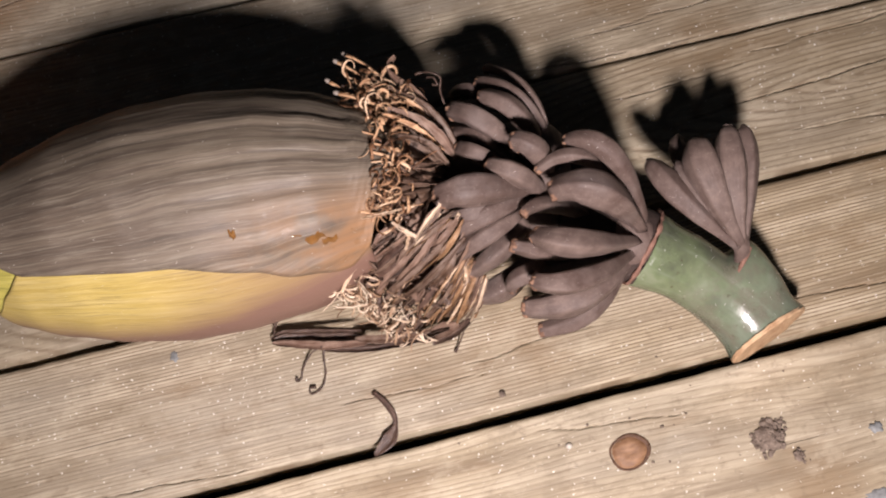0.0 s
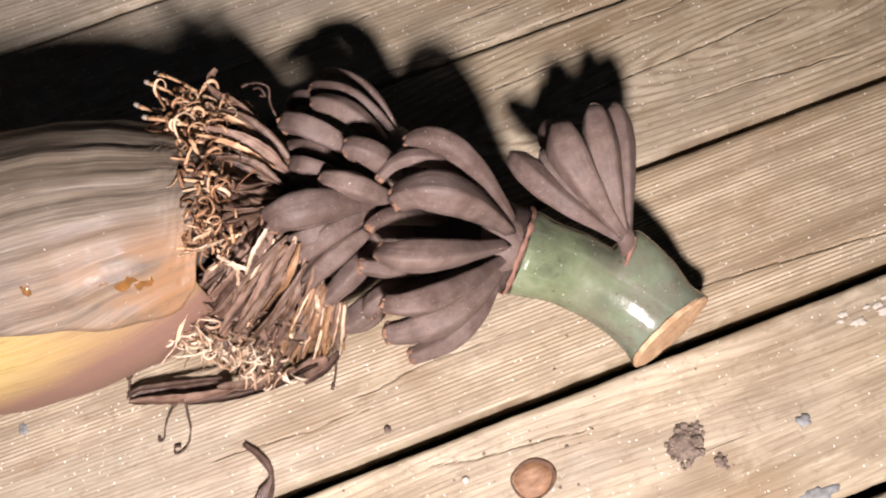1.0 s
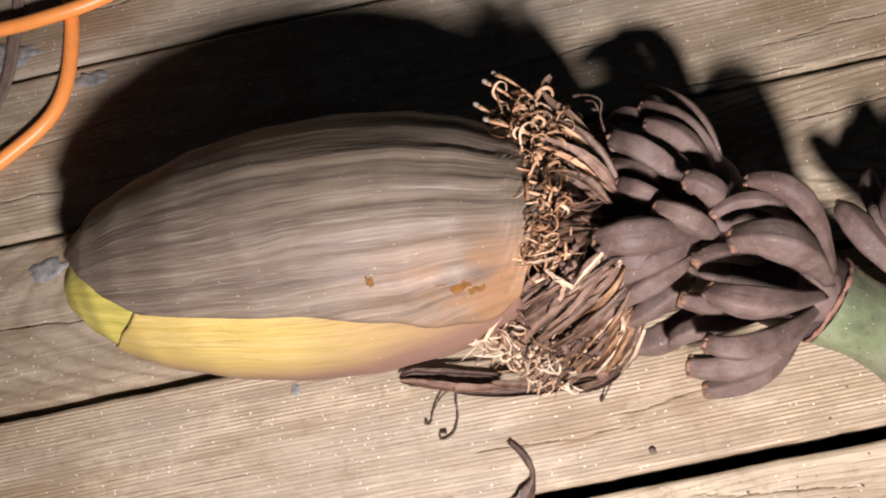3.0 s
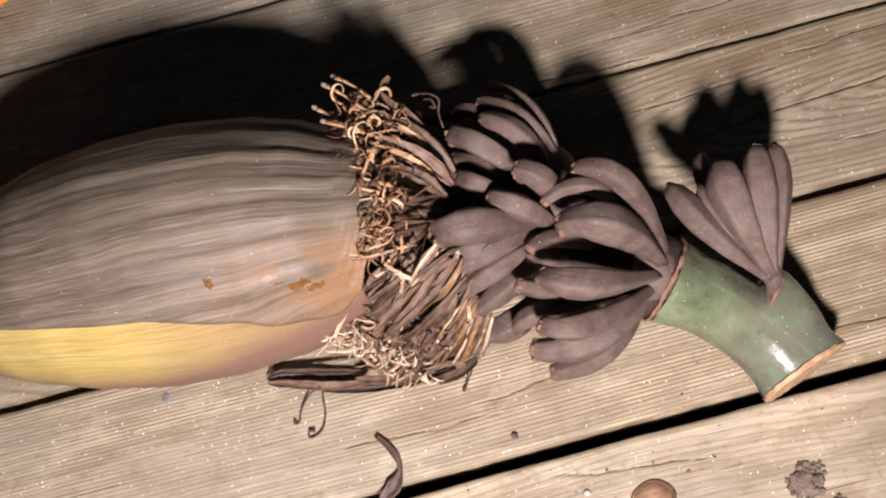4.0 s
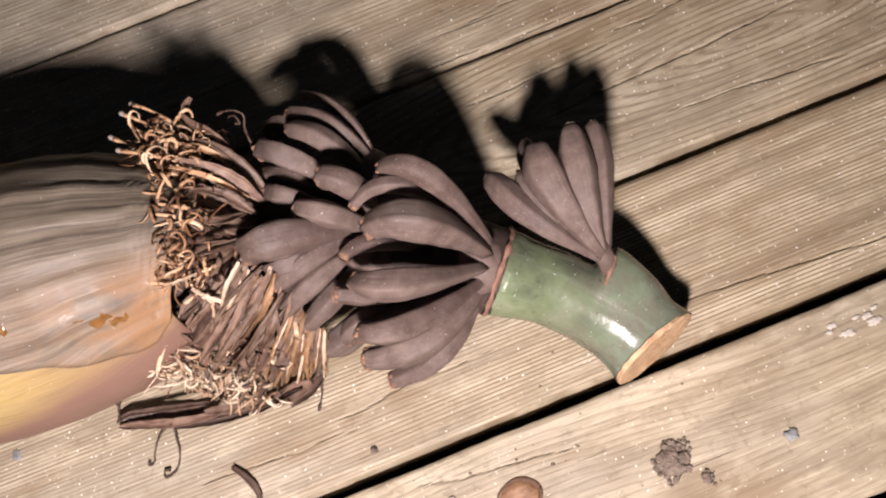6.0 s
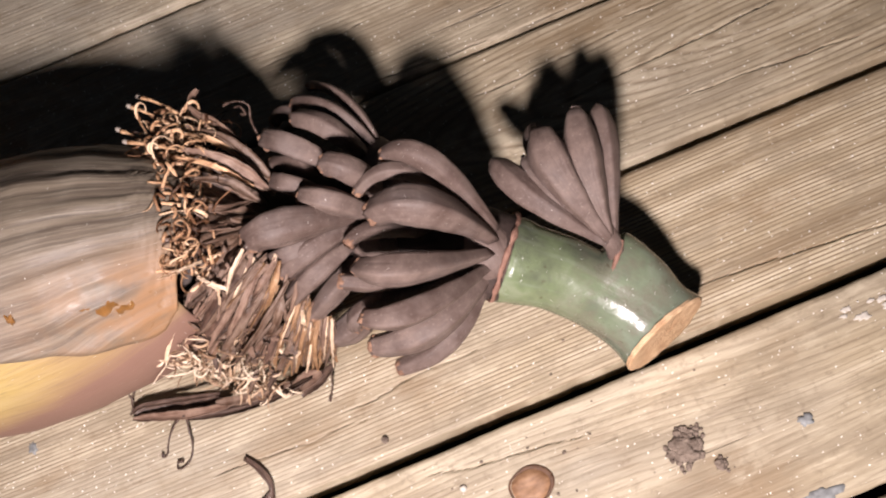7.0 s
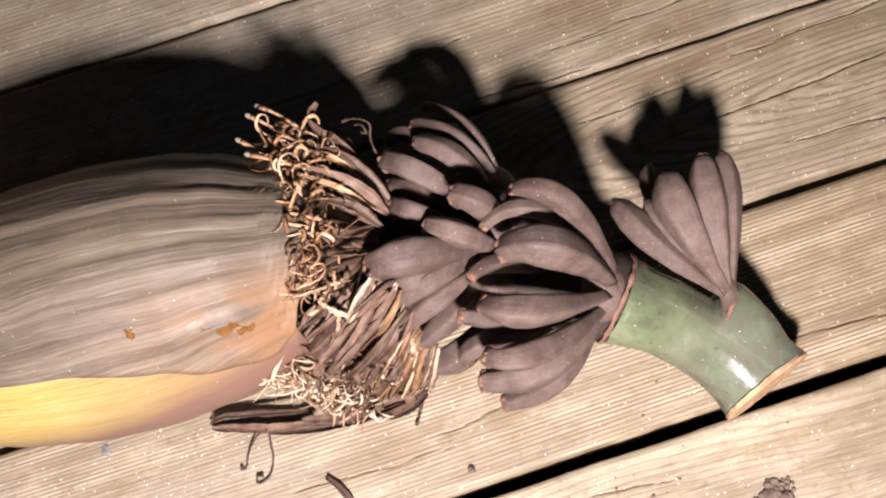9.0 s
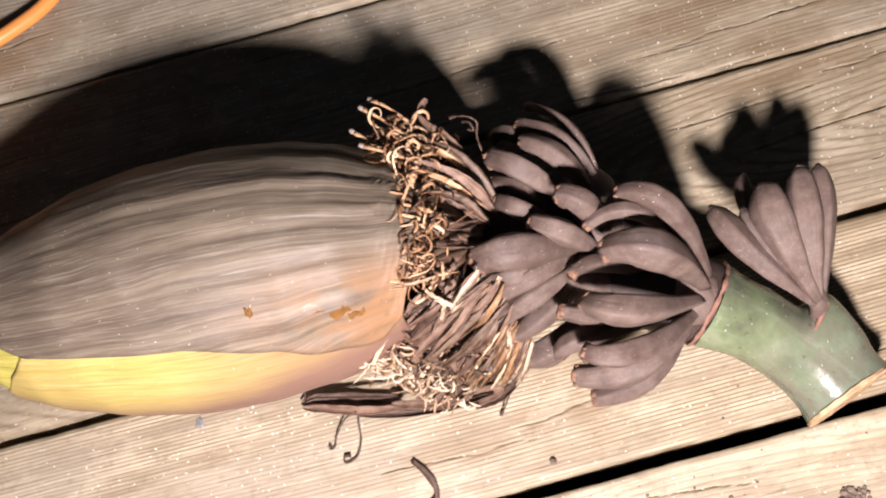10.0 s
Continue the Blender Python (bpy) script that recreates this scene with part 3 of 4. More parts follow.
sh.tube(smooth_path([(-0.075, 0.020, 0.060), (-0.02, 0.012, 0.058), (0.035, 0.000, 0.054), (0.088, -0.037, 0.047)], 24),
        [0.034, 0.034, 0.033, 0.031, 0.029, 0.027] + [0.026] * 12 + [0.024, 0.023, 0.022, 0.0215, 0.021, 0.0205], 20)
part("rachis", sh, CORE, flower, "fruit-bearing axis, near-black to paint shade between the fruits")

# unseen ridge, added to stop light falling through between two clusters
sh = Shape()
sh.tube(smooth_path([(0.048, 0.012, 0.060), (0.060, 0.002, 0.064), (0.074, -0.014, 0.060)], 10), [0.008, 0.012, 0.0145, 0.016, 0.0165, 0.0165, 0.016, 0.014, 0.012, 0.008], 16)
part("rachis_ridge", sh, CORE, flower, "unseen dark ridge added between two banana clusters to block light")

# green stem with slanted cut
stem_path = smooth_path([(0.0868, -0.0360, 0.0472), (0.094, -0.0413, 0.0447), (0.1095, -0.0525, 0.0385), (0.1295, -0.0745, 0.028), (0.1405, -0.0925, 0.0225)], 30)
NR, NS = 60, 48
stem_path = smooth_path([tuple(q) for q in stem_path], NR)
stem_r = [lerp([(0, 0.0205), (0.1, 0.0205), (0.4, 0.0182), (0.62, 0.0176), (0.85, 0.0194), (1, 0.0222)], i / (NR - 1)) for i in range(NR)]
sh = Shape()
sh.tube(stem_path, stem_r, NS, caps=False)
cut_n = Vector((0.33, -0.94, 0.07)).normalized()
cut_c = Vector(stem_path[-1])
ax = (stem_path[-1] - stem_path[-6]).normalized()
LIP = Vector((0.80, 0.42, 0.43)).normalized()


def ease(a, b, x):
    x = max(0.0, min(1.0, (x - a) / (b - a)))
    return x * x * (3 - 2 * x)


for j in range(NR):
    for i in range(NS):
        q = Vector(sh.v[j * NS + i])
        # the node: a pointed lip on the back of the stem that runs out towards the cut
        e = (q - stem_path[j]).normalized()
        f = j / (NR - 1)
        lip = ease(0.575, 0.615, f) * (1 - 0.78 * ease(0.60, 0.98, f))
        q += e * (0.0135 * lip * max(0.0, e.dot(LIP)) ** 4 + 0.0004 * noise.noise((f * 9, i * 0.4, 2.0)))
        over = (q - cut_c).dot(cut_n)
        if over > 0 or j == NR - 1:
            q -= ax * (over / ax.dot(cut_n))
        q.z = max(q.z, 0.0015)
        sh.v[j * NS + i] = tuple(q)
end_ring = [Vector(sh.v[(NR - 1) * NS + i]) for i in range(NS)]
stem = part("stem", sh, STEM, flower, "glossy green stem, bent and cut off")
sh = Shape()
rr = random.Random(3)
cen = sum(end_ring, Vector()) / NS
lips = [[cen + (q - cen) * (f + rr.uniform(-0.006, 0.006)) + cut_n * (h + rr.uniform(-0.0003, 0.0003)) for q in end_ring]
        for f, h in ((0.985, -0.0012), (0.985, 0.0004), (0.93, 0.0010), (0.80, 0.0002), (0.62, 0.0006), (0.42, -0.0002), (0.2, 0.0006))]
sh.grid(lips, True)
sh.fan(list(range(6 * NS, 7 * NS)), cen)
part("cut_face", sh, CUT, stem, "rough tan cut face")
# ring scar where stem and bananas meet
sh = Shape()
ring_c, ring_d = Vector((0.0862, -0.0357, 0.0474)), Vector((0.62, -0.50, -0.19)).normalized()
e1 = ring_d.cross(Vector((0, 0, 1))).normalized()
e2 = e1.cross(ring_d)
loop = []
for i in range(48):
    a = 6.2832 * i / 48
    w = 0.0207 + 0.0005 * math.sin(5 * a) + 0.0004 * math.sin(11 * a) + 0.0003 * math.sin(23 * a)
    loop.append(ring_c + e1 * (w * math.cos(a)) + e2 * (w * math.sin(a)) + ring_d * (0.0005 * math.sin(3 * a + 1)))
sh.tube(loop + [loop[0], loop[1]], [0.0016 + 0.0004 * math.sin(i * 1.9) + 0.0003 * math.sin(i * 5.1) for i in range(50)], 10, 0.6)
part("collar", sh, RUST, stem, "rusty brown ring scar")

# banana fingers: tip, middle, base, width
FRONT_HAND = [
    ((0.055, 0.008, 0.104), (0.072, -0.005, 0.108), (0.087, -0.029, 0.070), 0.015),
    ((0.038, -0.001, 0.100), (0.062, -0.004, 0.104), (0.086, -0.027, 0.066), 0.0105),
    ((0.042, -0.016, 0.108), (0.062, -0.023, 0.110), (0.084, -0.033, 0.070), 0.024),
    ((0.026, -0.019, 0.095), (0.046, -0.015, 0.082), (0.080, -0.027, 0.050), 0.011),
    ((0.028, -0.034, 0.102), (0.046, -0.043, 0.104), (0.081, -0.038, 0.068), 0.019),
    ((0.017, -0.032, 0.092), (0.037, -0.036, 0.080), (0.076, -0.036, 0.048), 0.0135),
    ((0.022, -0.053, 0.096), (0.044, -0.057, 0.093), (0.079, -0.041, 0.062), 0.0175),
    ((0.014, -0.045, 0.066), (0.027, -0.042, 0.074), (0.073, -0.039, 0.055), 0.013),
    ((0.0185, -0.0560, 0.064), (0.0455, -0.0590, 0.070), (0.077, -0.043, 0.056), 0.0205),
    ((0.0240, -0.0655, 0.050), (0.0500, -0.0625, 0.054), (0.075, -0.043, 0.050), 0.016),
]
MIDDLE_HAND = [
    ((0.033, 0.076, 0.066), (0.047, 0.054, 0.080), (0.054, 0.029, 0.072), 0.009),
    ((0.025, 0.061, 0.080), (0.041, 0.044, 0.088), (0.054, 0.023, 0.068), 0.014),
    ((0.024, 0.048, 0.090), (0.037, 0.034, 0.094), (0.050, 0.018, 0.068), 0.016),
    ((0.012, 0.062, 0.072), (0.024, 0.057, 0.077), (0.045, 0.036, 0.060), 0.011),
    ((0.008, 0.046, 0.087), (0.021, 0.031, 0.095), (0.040, 0.018, 0.068), 0.018),
    # extra finger, added to block a round lit spot in the cast shadow
    ((0.006, 0.036, 0.081), (0.018, 0.026, 0.086), (0.036, 0.016, 0.062), 0.014),
    ((0.006, 0.023, 0.090), (0.016, 0.013, 0.095), (0.034, 0.008, 0.060), 0.016),
    ((0.031, 0.013, 0.107), (0.040, 0.007, 0.102), (0.050, 0.004, 0.062), 0.018),
    ((0.017, 0.005, 0.102), (0.029, -0.003, 0.102), (0.046, -0.004, 0.060), 0.017),
]
LOWER_HAND = [
    ((-0.010, -0.004, 0.104), (0.007, -0.006, 0.108), (0.032, -0.005, 0.086), 0.022),
    ((-0.007, -0.010, 0.090), (0.006, -0.012, 0.094), (0.031, -0.006, 0.080), 0.012),
    ((-0.005, -0.016, 0.084), (0.012, -0.013, 0.092), (0.034, -0.006, 0.080), 0.015),
    ((-0.007, -0.023, 0.072), (0.010, -0.020, 0.084), (0.032, -0.010, 0.076), 0.015),
    ((-0.003, -0.030, 0.060), (0.014, -0.026, 0.072), (0.033, -0.014, 0.070), 0.014),
    ((-0.003, -0.036, 0.040), (0.014, -0.038, 0.050), (0.035, -0.024, 0.055), 0.018),
]
SIDE_HAND = [
    ((0.0985, 0.001, 0.071), (0.1075, -0.024, 0.074), (0.130, -0.052, 0.061), 0.0145),
    ((0.111, -0.004, 0.073), (0.116, -0.026, 0.073), (0.130, -0.050, 0.060), 0.011),
    ((0.124, 0.019, 0.050), (0.120, -0.005, 0.056), (0.132, -0.049, 0.056), 0.010),
    ((0.123, 0.002, 0.078), (0.121, -0.020, 0.080), (0.131, -0.051, 0.063), 0.020),
    ((0.141, 0.007, 0.076), (0.134, -0.021, 0.077), (0.132, -0.050, 0.063), 0.017),
    ((0.152, 0.008, 0.068), (0.146, -0.016, 0.068), (0.134, -0.051, 0.060), 0.013),
]


def finger(tip, mid, base, width, seed, blunt=0.62, slim=0.44, dry=True):
    """One dark little banana: angular section, blunt dry tip, narrow neck."""
    r = random.Random(seed)
    n = 24
    path = bezier(tip, mid, base, n)
    half = width * slim
    if dry:
        table = [(0, blunt), (0.05, blunt * 1.06), (0.15, 0.5 * blunt + 0.44), (0.32, 0.97), (0.48, 1.0), (0.68, 0.84), (0.85, 0.56), (1, 0.36)]
    else:
        table = [(0, 0.22), (0.03, 0.44), (0.10, 0.74), (0.26, 0.96), (0.42, 1.0), (0.68, 0.76), (0.88, 0.42), (1, 0.30)]
    radii = [half * lerp(table, i / (n - 1)) * (1 + r.uniform(-0.008, 0.008)) for i in range(n)]
    turn, k = r.uniform(0, 6.28), r.choice((4, 5, 5))
    step = 2 * math.pi / k
    ribs = lambda a: 0.22 + 0.78 * math.cos(step / 2) / math.cos((a + turn) % step - step / 2) * 1.12
    sh = Shape()
    sh.tube(path, radii, 30, ribs=ribs)
    ob = part("banana_finger", sh, FINGER, flower)
    d = (path[0] - path[1]).normalized()
    sh = Shape()
    q = path[0]
    sh.tube([q - d * 0.0017, q - d * 0.0004, q + d * 0.0007, q + d * 0.0010, q + d * 0.0003, q + d * 0.0006], [radii[1] * 0.97, radii[0] * 1.03, radii[0] * 0.99, radii[0] * 0.80, radii[0] * 0.55, radii[0] * 0.2], 22,
            ribs=lambda a: ribs(a) * (1 + 0.05 * math.sin(9 * a + turn) + 0.04 * math.sin(14 * a)))
    part("tip_scar", sh, SCAR if dry else FINGER, ob, "dry tan scar" if dry else "")
    return ob


seed = 0
for hand, blunt, slim in ((FRONT_HAND, 0.66, 0.372), (MIDDLE_HAND, 0.84, 0.335), (LOWER_HAND, 0.74, 0.385), (SIDE_HAND, 0.36, 0.47)):
    for tip, mid, base, width in hand:
        seed += 1
        finger(tip, mid, base, width, seed, blunt, slim, hand is not SIDE_HAND)

# pale sliver laid on one finger tip to paint its glint
sh = Shape()
sh.tube([(0.1205, 0.0015, 0.0822), (0.1200, -0.0005, 0.0840), (0.1194, -0.0030, 0.0848), (0.1192, -0.0050, 0.0846)], [0.0005, 0.0012, 0.0011, 0.0003], 10, 0.6)
part("scuffed_tip", sh, STIGMA, flower, "pale grey sliver that stands for a glint on a finger tip")

# cushions that join the fingers of each hand
for pts, rad in (([(0.074, -0.024, 0.056), (0.080, -0.032, 0.060), (0.079, -0.044, 0.050)], 0.013),
                 ([(0.050, 0.034, 0.062), (0.048, 0.014, 0.074), (0.046, -0.004, 0.076)], 0.012),
                 ([(0.036, 0.000, 0.076), (0.036, -0.012, 0.070), (0.036, -0.026, 0.052)], 0.012)):
    sh = Shape()
    sh.tube(smooth_path(pts, 9), [rad * f for f in (0.6, 0.85, 0.97, 1, 1, 1, 0.97, 0.85, 0.6)], 14)
    part("fruit_cushion", sh, FINGER, flower)
sh = Shape()
sh.tube(smooth_path([(0.129, -0.044, 0.063), (0.1325, -0.051, 0.059), (0.1335, -0.057, 0.046)], 9), [0.0062, 0.0060, 0.0054, 0.0050, 0.0046, 0.0044, 0.0044, 0.0046, 0.0048], 14, 0.8)
part("fruit_cushion", sh, FINGER, flower)
sh = Shape()
sh.tube(smooth_path([(0.1365, -0.0515, 0.0560), (0.1330, -0.0570, 0.0540), (0.1275, -0.0630, 0.0515), (0.1240, -0.0670, 0.0485)], 12), [0.0022, 0.002, 0.0018, 0.0015, 0.0013, 0.0012, 0.001, 0.0009, 0.0008, 0.0007, 0.0005, 0.0004], 8)
part("torn_scar", sh, RUST, stem, "torn brown scar")


# ---------------------------------------------------------------- dried flowers between the bud and the bananas
def curl_path(start, heading, length, curl, r, n=12):
    """A strand that starts along heading and bends more and more."""
    p, d = Vector(start), Vector(heading).normalized()
    axis = Vector((r.uniform(-1, 1), r.uniform(-1, 1), r.uniform(-1, 1))).normalized()
    axis = (axis - d * axis.dot(d)).normalized()
    out = [p.copy()]
    for i in range(n - 1):
        d = (Matrix.Rotation(curl * (0.3 + 1.4 * i / n) / n, 3, axis) @ d).normalized()
        d = (d + Vector((r.uniform(-1, 1), r.uniform(-1, 1), r.uniform(-1, 1))) * 0.16).normalized()
        p = p + d * (length / n)
        p.z = max(p.z, 0.0012)
        out.append(p.copy())
    return out


def dried_flower(base, mouth, seed, tepal=0.0042, filaments=4, spread=0.5, mats=(PETAL, CURL), flat=0.24, length=0.022):
    """One withered flower: shrivelled flat petals with curled filaments."""
    r = random.Random(seed)
    base, mouth = Vector(base), Vector(mouth)
    d = (mouth - base).normalized()
    sh = Shape()
    mid = (base + mouth) * 0.5 + Vector((r.uniform(-1, 1), r.uniform(-1, 1), r.uniform(0, 1))) * 0.003
    for k in range(4):
        off = Vector((r.uniform(-1, 1), r.uniform(-1, 1), r.uniform(-1, 1))) * tepal * 0.8
        w = tepal * r.uniform(0.3, 0.85)
        path = bezier(base, mid + off, mouth + off * 1.7 + d * r.uniform(-0.006, 0.003), 12)
        sh.tube(path, [w * lerp([(0, 0.55), (0.15, 0.75), (0.5, 1.0), (0.85, 0.7), (1, 0.15)], i / 11) for i in range(12)], 9, flat,
                ribs=lambda a: 1 + 0.22 * math.sin(4 * a + k) + 0.1 * math.sin(9 * a))
    ob = part("dried_flower", sh, mats[0], flower)
    sh = Shape()
    for k in range(filaments):
        h = d + Vector((r.uniform(-1, 1), r.uniform(-1, 1), r.uniform(-1, 1))) * spread
        start = mouth + Vector((r.uniform(-1, 1), r.uniform(-1, 1), r.uniform(-1, 1))) * tepal * 0.6 - d * r.uniform(0, 0.008)
        path = curl_path(start, h, length * r.uniform(0.6, 1.15), r.uniform(0.8, 6.0), r, 18)
        w = r.choice((0.0004, 0.0005, 0.0007, 0.0009))
        if base.y > 0.003:
            path = path[:3] + [q for q in path[3:] if q.x > -0.045]
        m = len(path)
        sh.tube(path, [w * lerp([(0, 1.0), (0.7, 0.8), (0.9, 1.15), (1, 0.5)], i / (m - 1)) for i in range(m)], 7, 0.40)
    part("filament", sh, mats[1], ob)
    return ob


r = random.Random(21)
# upper fan, spreading from the axis towards the bud
for i in range(24):
    u = (i + r.uniform(-0.3, 0.3)) / 23
    inner = r.random()
    base = Vector((0.004, 0.028, 0.078)).lerp(Vector((-0.012, 0.004, 0.094)), u)
    rim = smooth_path([(-0.024, 0.072, 0.088), (-0.034, 0.060, 0.100), (-0.037, 0.044, 0.109), (-0.035, 0.026, 0.117), (-0.038, 0.006, 0.119), (-0.041, -0.006, 0.117)], 40)[max(0, min(39, int(u * 39)))]
    mouth = base.lerp(rim, 0.66 + 0.30 * inner) + Vector((r.uniform(-1, 1), r.uniform(-1, 1), r.uniform(-1, 0.4))) * 0.006
    dried_flower(base, mouth, 100 + i, 0.0042, 8, 0.95, length=0.023)


def ribbon(points, width, mat, table=((0, 0.35), (0.3, 0.8), (0.7, 1.0), (1, 0.3)), flat=0.5, n=18, name="dried_petal", parent=None, phase=0.0, kink=0.00022):
    """A thin dry strip along a smooth path: cupped across, twisted, crumpled and kinked."""
    q = random.Random(int(phase * 1000) + int(width * 1e6))
    path = [p + Vector((q.uniform(-1, 1), q.uniform(-1, 1), q.uniform(-1, 1))) * kink for p in smooth_path(points, n)]
    roll, twist, cup = q.uniform(-0.7, 0.7), q.uniform(-1.1, 1.1), q.uniform(0.2, 1.2)
    sh, ring, across = Shape(), [], (-1, -0.62, -0.25, 0.1, 0.5, 0.8, 1)
    for j, p in enumerate(path):
        d = (path[min(j + 1, n - 1)] - path[max(j - 1, 0)]).normalized()
        side = d.cross(Vector((0, 0, 1))).normalized()
        turn = Matrix.Rotation(roll + twist * j / n, 3, d)
        side = turn @ side
        up = side.cross(d)
        w = width * lerp(list(table), j / (n - 1)) * q.uniform(0.95, 1.05)
        top = [p + side * (w * f) + up * (w * (cup * (f * f - 0.4) + 0.40 * noise.noise((j * 0.16 + phase, f * 2.2, phase * 3)))) for f in across]
        low = [t - up * (0.00022 + 0.25 * w * flat * (1 - abs(f))) for t, f in zip(top, across)]
        ring.append(top + low[::-1])
    sh.grid(ring, True)
    m = 2 * len(across)
    sh.fan(list(range(m)), path[0], True), sh.fan(list(range((n - 1) * m, n * m)), path[-1])
    return part(name, sh, mat, parent or flower)


# the long petals of the fan
ribbon([(-0.022, 0.059, 0.104), (-0.006, 0.045, 0.101), (0.006, 0.021, 0.088)], 0.0030, PETAL, ((0, 0.25), (0.4, 0.5), (0.75, 1.0), (1, 0.2)), phase=0.4)
ribbon([(-0.026, 0.055, 0.107), (-0.012, 0.046, 0.104), (0.001, 0.028, 0.092)], 0.0016, CURL, ((0, 0.5), (0.5, 1.0), (1, 0.1)), phase=1.4)
ribbon([(-0.026, 0.045, 0.112), (-0.010, 0.034, 0.109), (0.003, 0.018, 0.090)], 0.0036, GREY_PETAL, ((0, 0.2), (0.35, 0.40), (0.72, 1.0), (1, 0.2)), phase=2.2)
ribbon([(-0.028, 0.041, 0.113), (-0.013, 0.031, 0.110), (-0.003, 0.021, 0.099)], 0.0014, CURL, phase=0.1)
ribbon([(-0.014, 0.081, 0.093), (-0.019, 0.074, 0.096), (-0.017, 0.067, 0.097), (-0.006, 0.052, 0.097), (0.006, 0.025, 0.088)], 0.0019, GREY_PETAL, ((0, 0.5), (0.12, 0.9), (0.25, 0.35), (0.6, 0.9), (1, 0.3)), phase=3.0, n=26)
ribbon([(-0.030, 0.016, 0.117), (-0.017, 0.010, 0.113), (-0.005, 0.014, 0.101)], 0.0024, GREY_PETAL, phase=1.0)
ribbon([(-0.024, 0.028, 0.114), (-0.012, 0.022, 0.111), (-0.002, 0.012, 0.099)], 0.0026, PETAL, phase=4.0)
ribbon([(-0.030, 0.004, 0.117), (-0.018, 0.002, 0.114), (-0.009, 0.001, 0.107)], 0.0028, GREY_PETAL, phase=5.0)
# golden curls all over the fan
FAN_RIM = smooth_path([(-0.026, 0.074, 0.092), (-0.036, 0.062, 0.104), (-0.040, 0.046, 0.112), (-0.038, 0.028, 0.119), (-0.041, 0.008, 0.121), (-0.044, -0.008, 0.119)], 60)
curls = Shape()
for k in range(190):
    u = r.random()
    base = Vector((0.004, 0.028, 0.080)).lerp(Vector((-0.012, 0.004, 0.098)), u)
    a = base.lerp(FAN_RIM[int(u * 59)], 0.42 + 0.58 * r.random() ** 0.7) + Vector((r.uniform(-1, 1), r.uniform(-1, 1), r.uniform(-0.5, 1.6))) * 0.0038
    out = (FAN_RIM[int(u * 59)] - base).normalized()
    w = r.choice((0.0004, 0.0005, 0.0007, 0.0009))
    path = curl_path(a, out + Vector((r.uniform(-1, 1), r.uniform(-1, 1), r.uniform(-0.7, 0.9))) * 0.9, r.uniform(0.012, 0.028), r.uniform(2.0, 9.5), r, 22)
    if min(q.x for q in path) < -0.0475:
        continue
    curls.tube(path, [w * lerp([(0, 0.3), (0.15, 1.0), (0.5, 1.1), (0.8, 0.8), (0.93, 1.2), (1, 0.2)], q / 21) for q in range(22)], 7, 0.42)
tagged(part("filament_tangle", curls, CURL, flower, "golden-brown curled dry filaments"), kind="stuff")
# styles that stick out over the bud, each with a pale swollen end
for tip, root in (((-0.038, 0.084, 0.100), (-0.024, 0.069, 0.098)), ((-0.043, 0.080, 0.102), (-0.028, 0.064, 0.099)), ((-0.049, 0.067, 0.108), (-0.032, 0.050, 0.105)), ((-0.046, 0.057, 0.113), (-0.025, 0.043, 0.113)),
                  ((-0.051, 0.049, 0.115), (-0.036, 0.036, 0.115)), ((-0.047, 0.027, 0.122), (-0.024, 0.016, 0.120)), ((-0.046, 0.021, 0.123), (-0.030, 0.014, 0.122)), ((-0.058, -0.004, 0.118), (-0.040, -0.010, 0.116))):
    tip, root = Vector(tip), Vector(root)
    mid = (tip + root) * 0.5 + Vector((0, 0, 0.0012)) + Vector((r.uniform(-1, 1), r.uniform(-1, 1), 0)) * 0.0008
    sh = Shape()
    sh.tube(bezier(root, mid, tip, 10), [0.00085, 0.0008, 0.00075, 0.0007, 0.0007, 0.00065, 0.0007, 0.0008, 0.0010, 0.0011], 8)
    style = part("style", sh, CURL, flower)
    d = (tip - mid).normalized()
    sh = Shape()
    sh.tube([tip - d * 0.0012, tip - d * 0.0002, tip + d * 0.0012, tip + d * 0.0022, tip + d * 0.0026], [0.0008, 0.0011, 0.0012, 0.0009, 0.0003], 10)
    part("stigma", sh, STIGMA, style, "pale grey swollen end")

# lower sheaf over the front of the axis: dark litter, then broad grey petals, then a row of ochre straws
SHEAF_TOP = smooth_path([(-0.020, -0.004, 0.110), (-0.008, -0.013, 0.101), (-0.005, -0.017, 0.091), (-0.005, -0.024, 0.076), (-0.001, -0.029, 0.065), (0.003, -0.033, 0.057)], 60)
SHEAF_FOOT = smooth_path([(-0.058, -0.014, 0.076), (-0.057, -0.028, 0.057), (-0.049, -0.036, 0.044), (-0.036, -0.041, 0.035), (-0.021, -0.043, 0.029), (-0.008, -0.045, 0.026)], 60)


def jitter(x, y, z):
    return Vector((r.uniform(-x, x), r.uniform(-y, y), r.uniform(-z, z)))


for i in range(34):
    u = 0.55 * r.random() ** 1.4
    k = int(u * 59)
    top = SHEAF_TOP[k].lerp(SHEAF_FOOT[k], r.uniform(0.0, 0.35)) + jitter(0.004, 0.003, 0.002)
    foot = SHEAF_TOP[k].lerp(SHEAF_FOOT[k], r.uniform(0.6, 0.95)) + jitter(0.008, 0.006, 0.004)
    dried_flower(top, foot, 300 + i, r.uniform(0.0022, 0.0040), 3, 0.9, (GREY_PETAL if i % 3 else PETAL, CREAM), 0.2, 0.013)
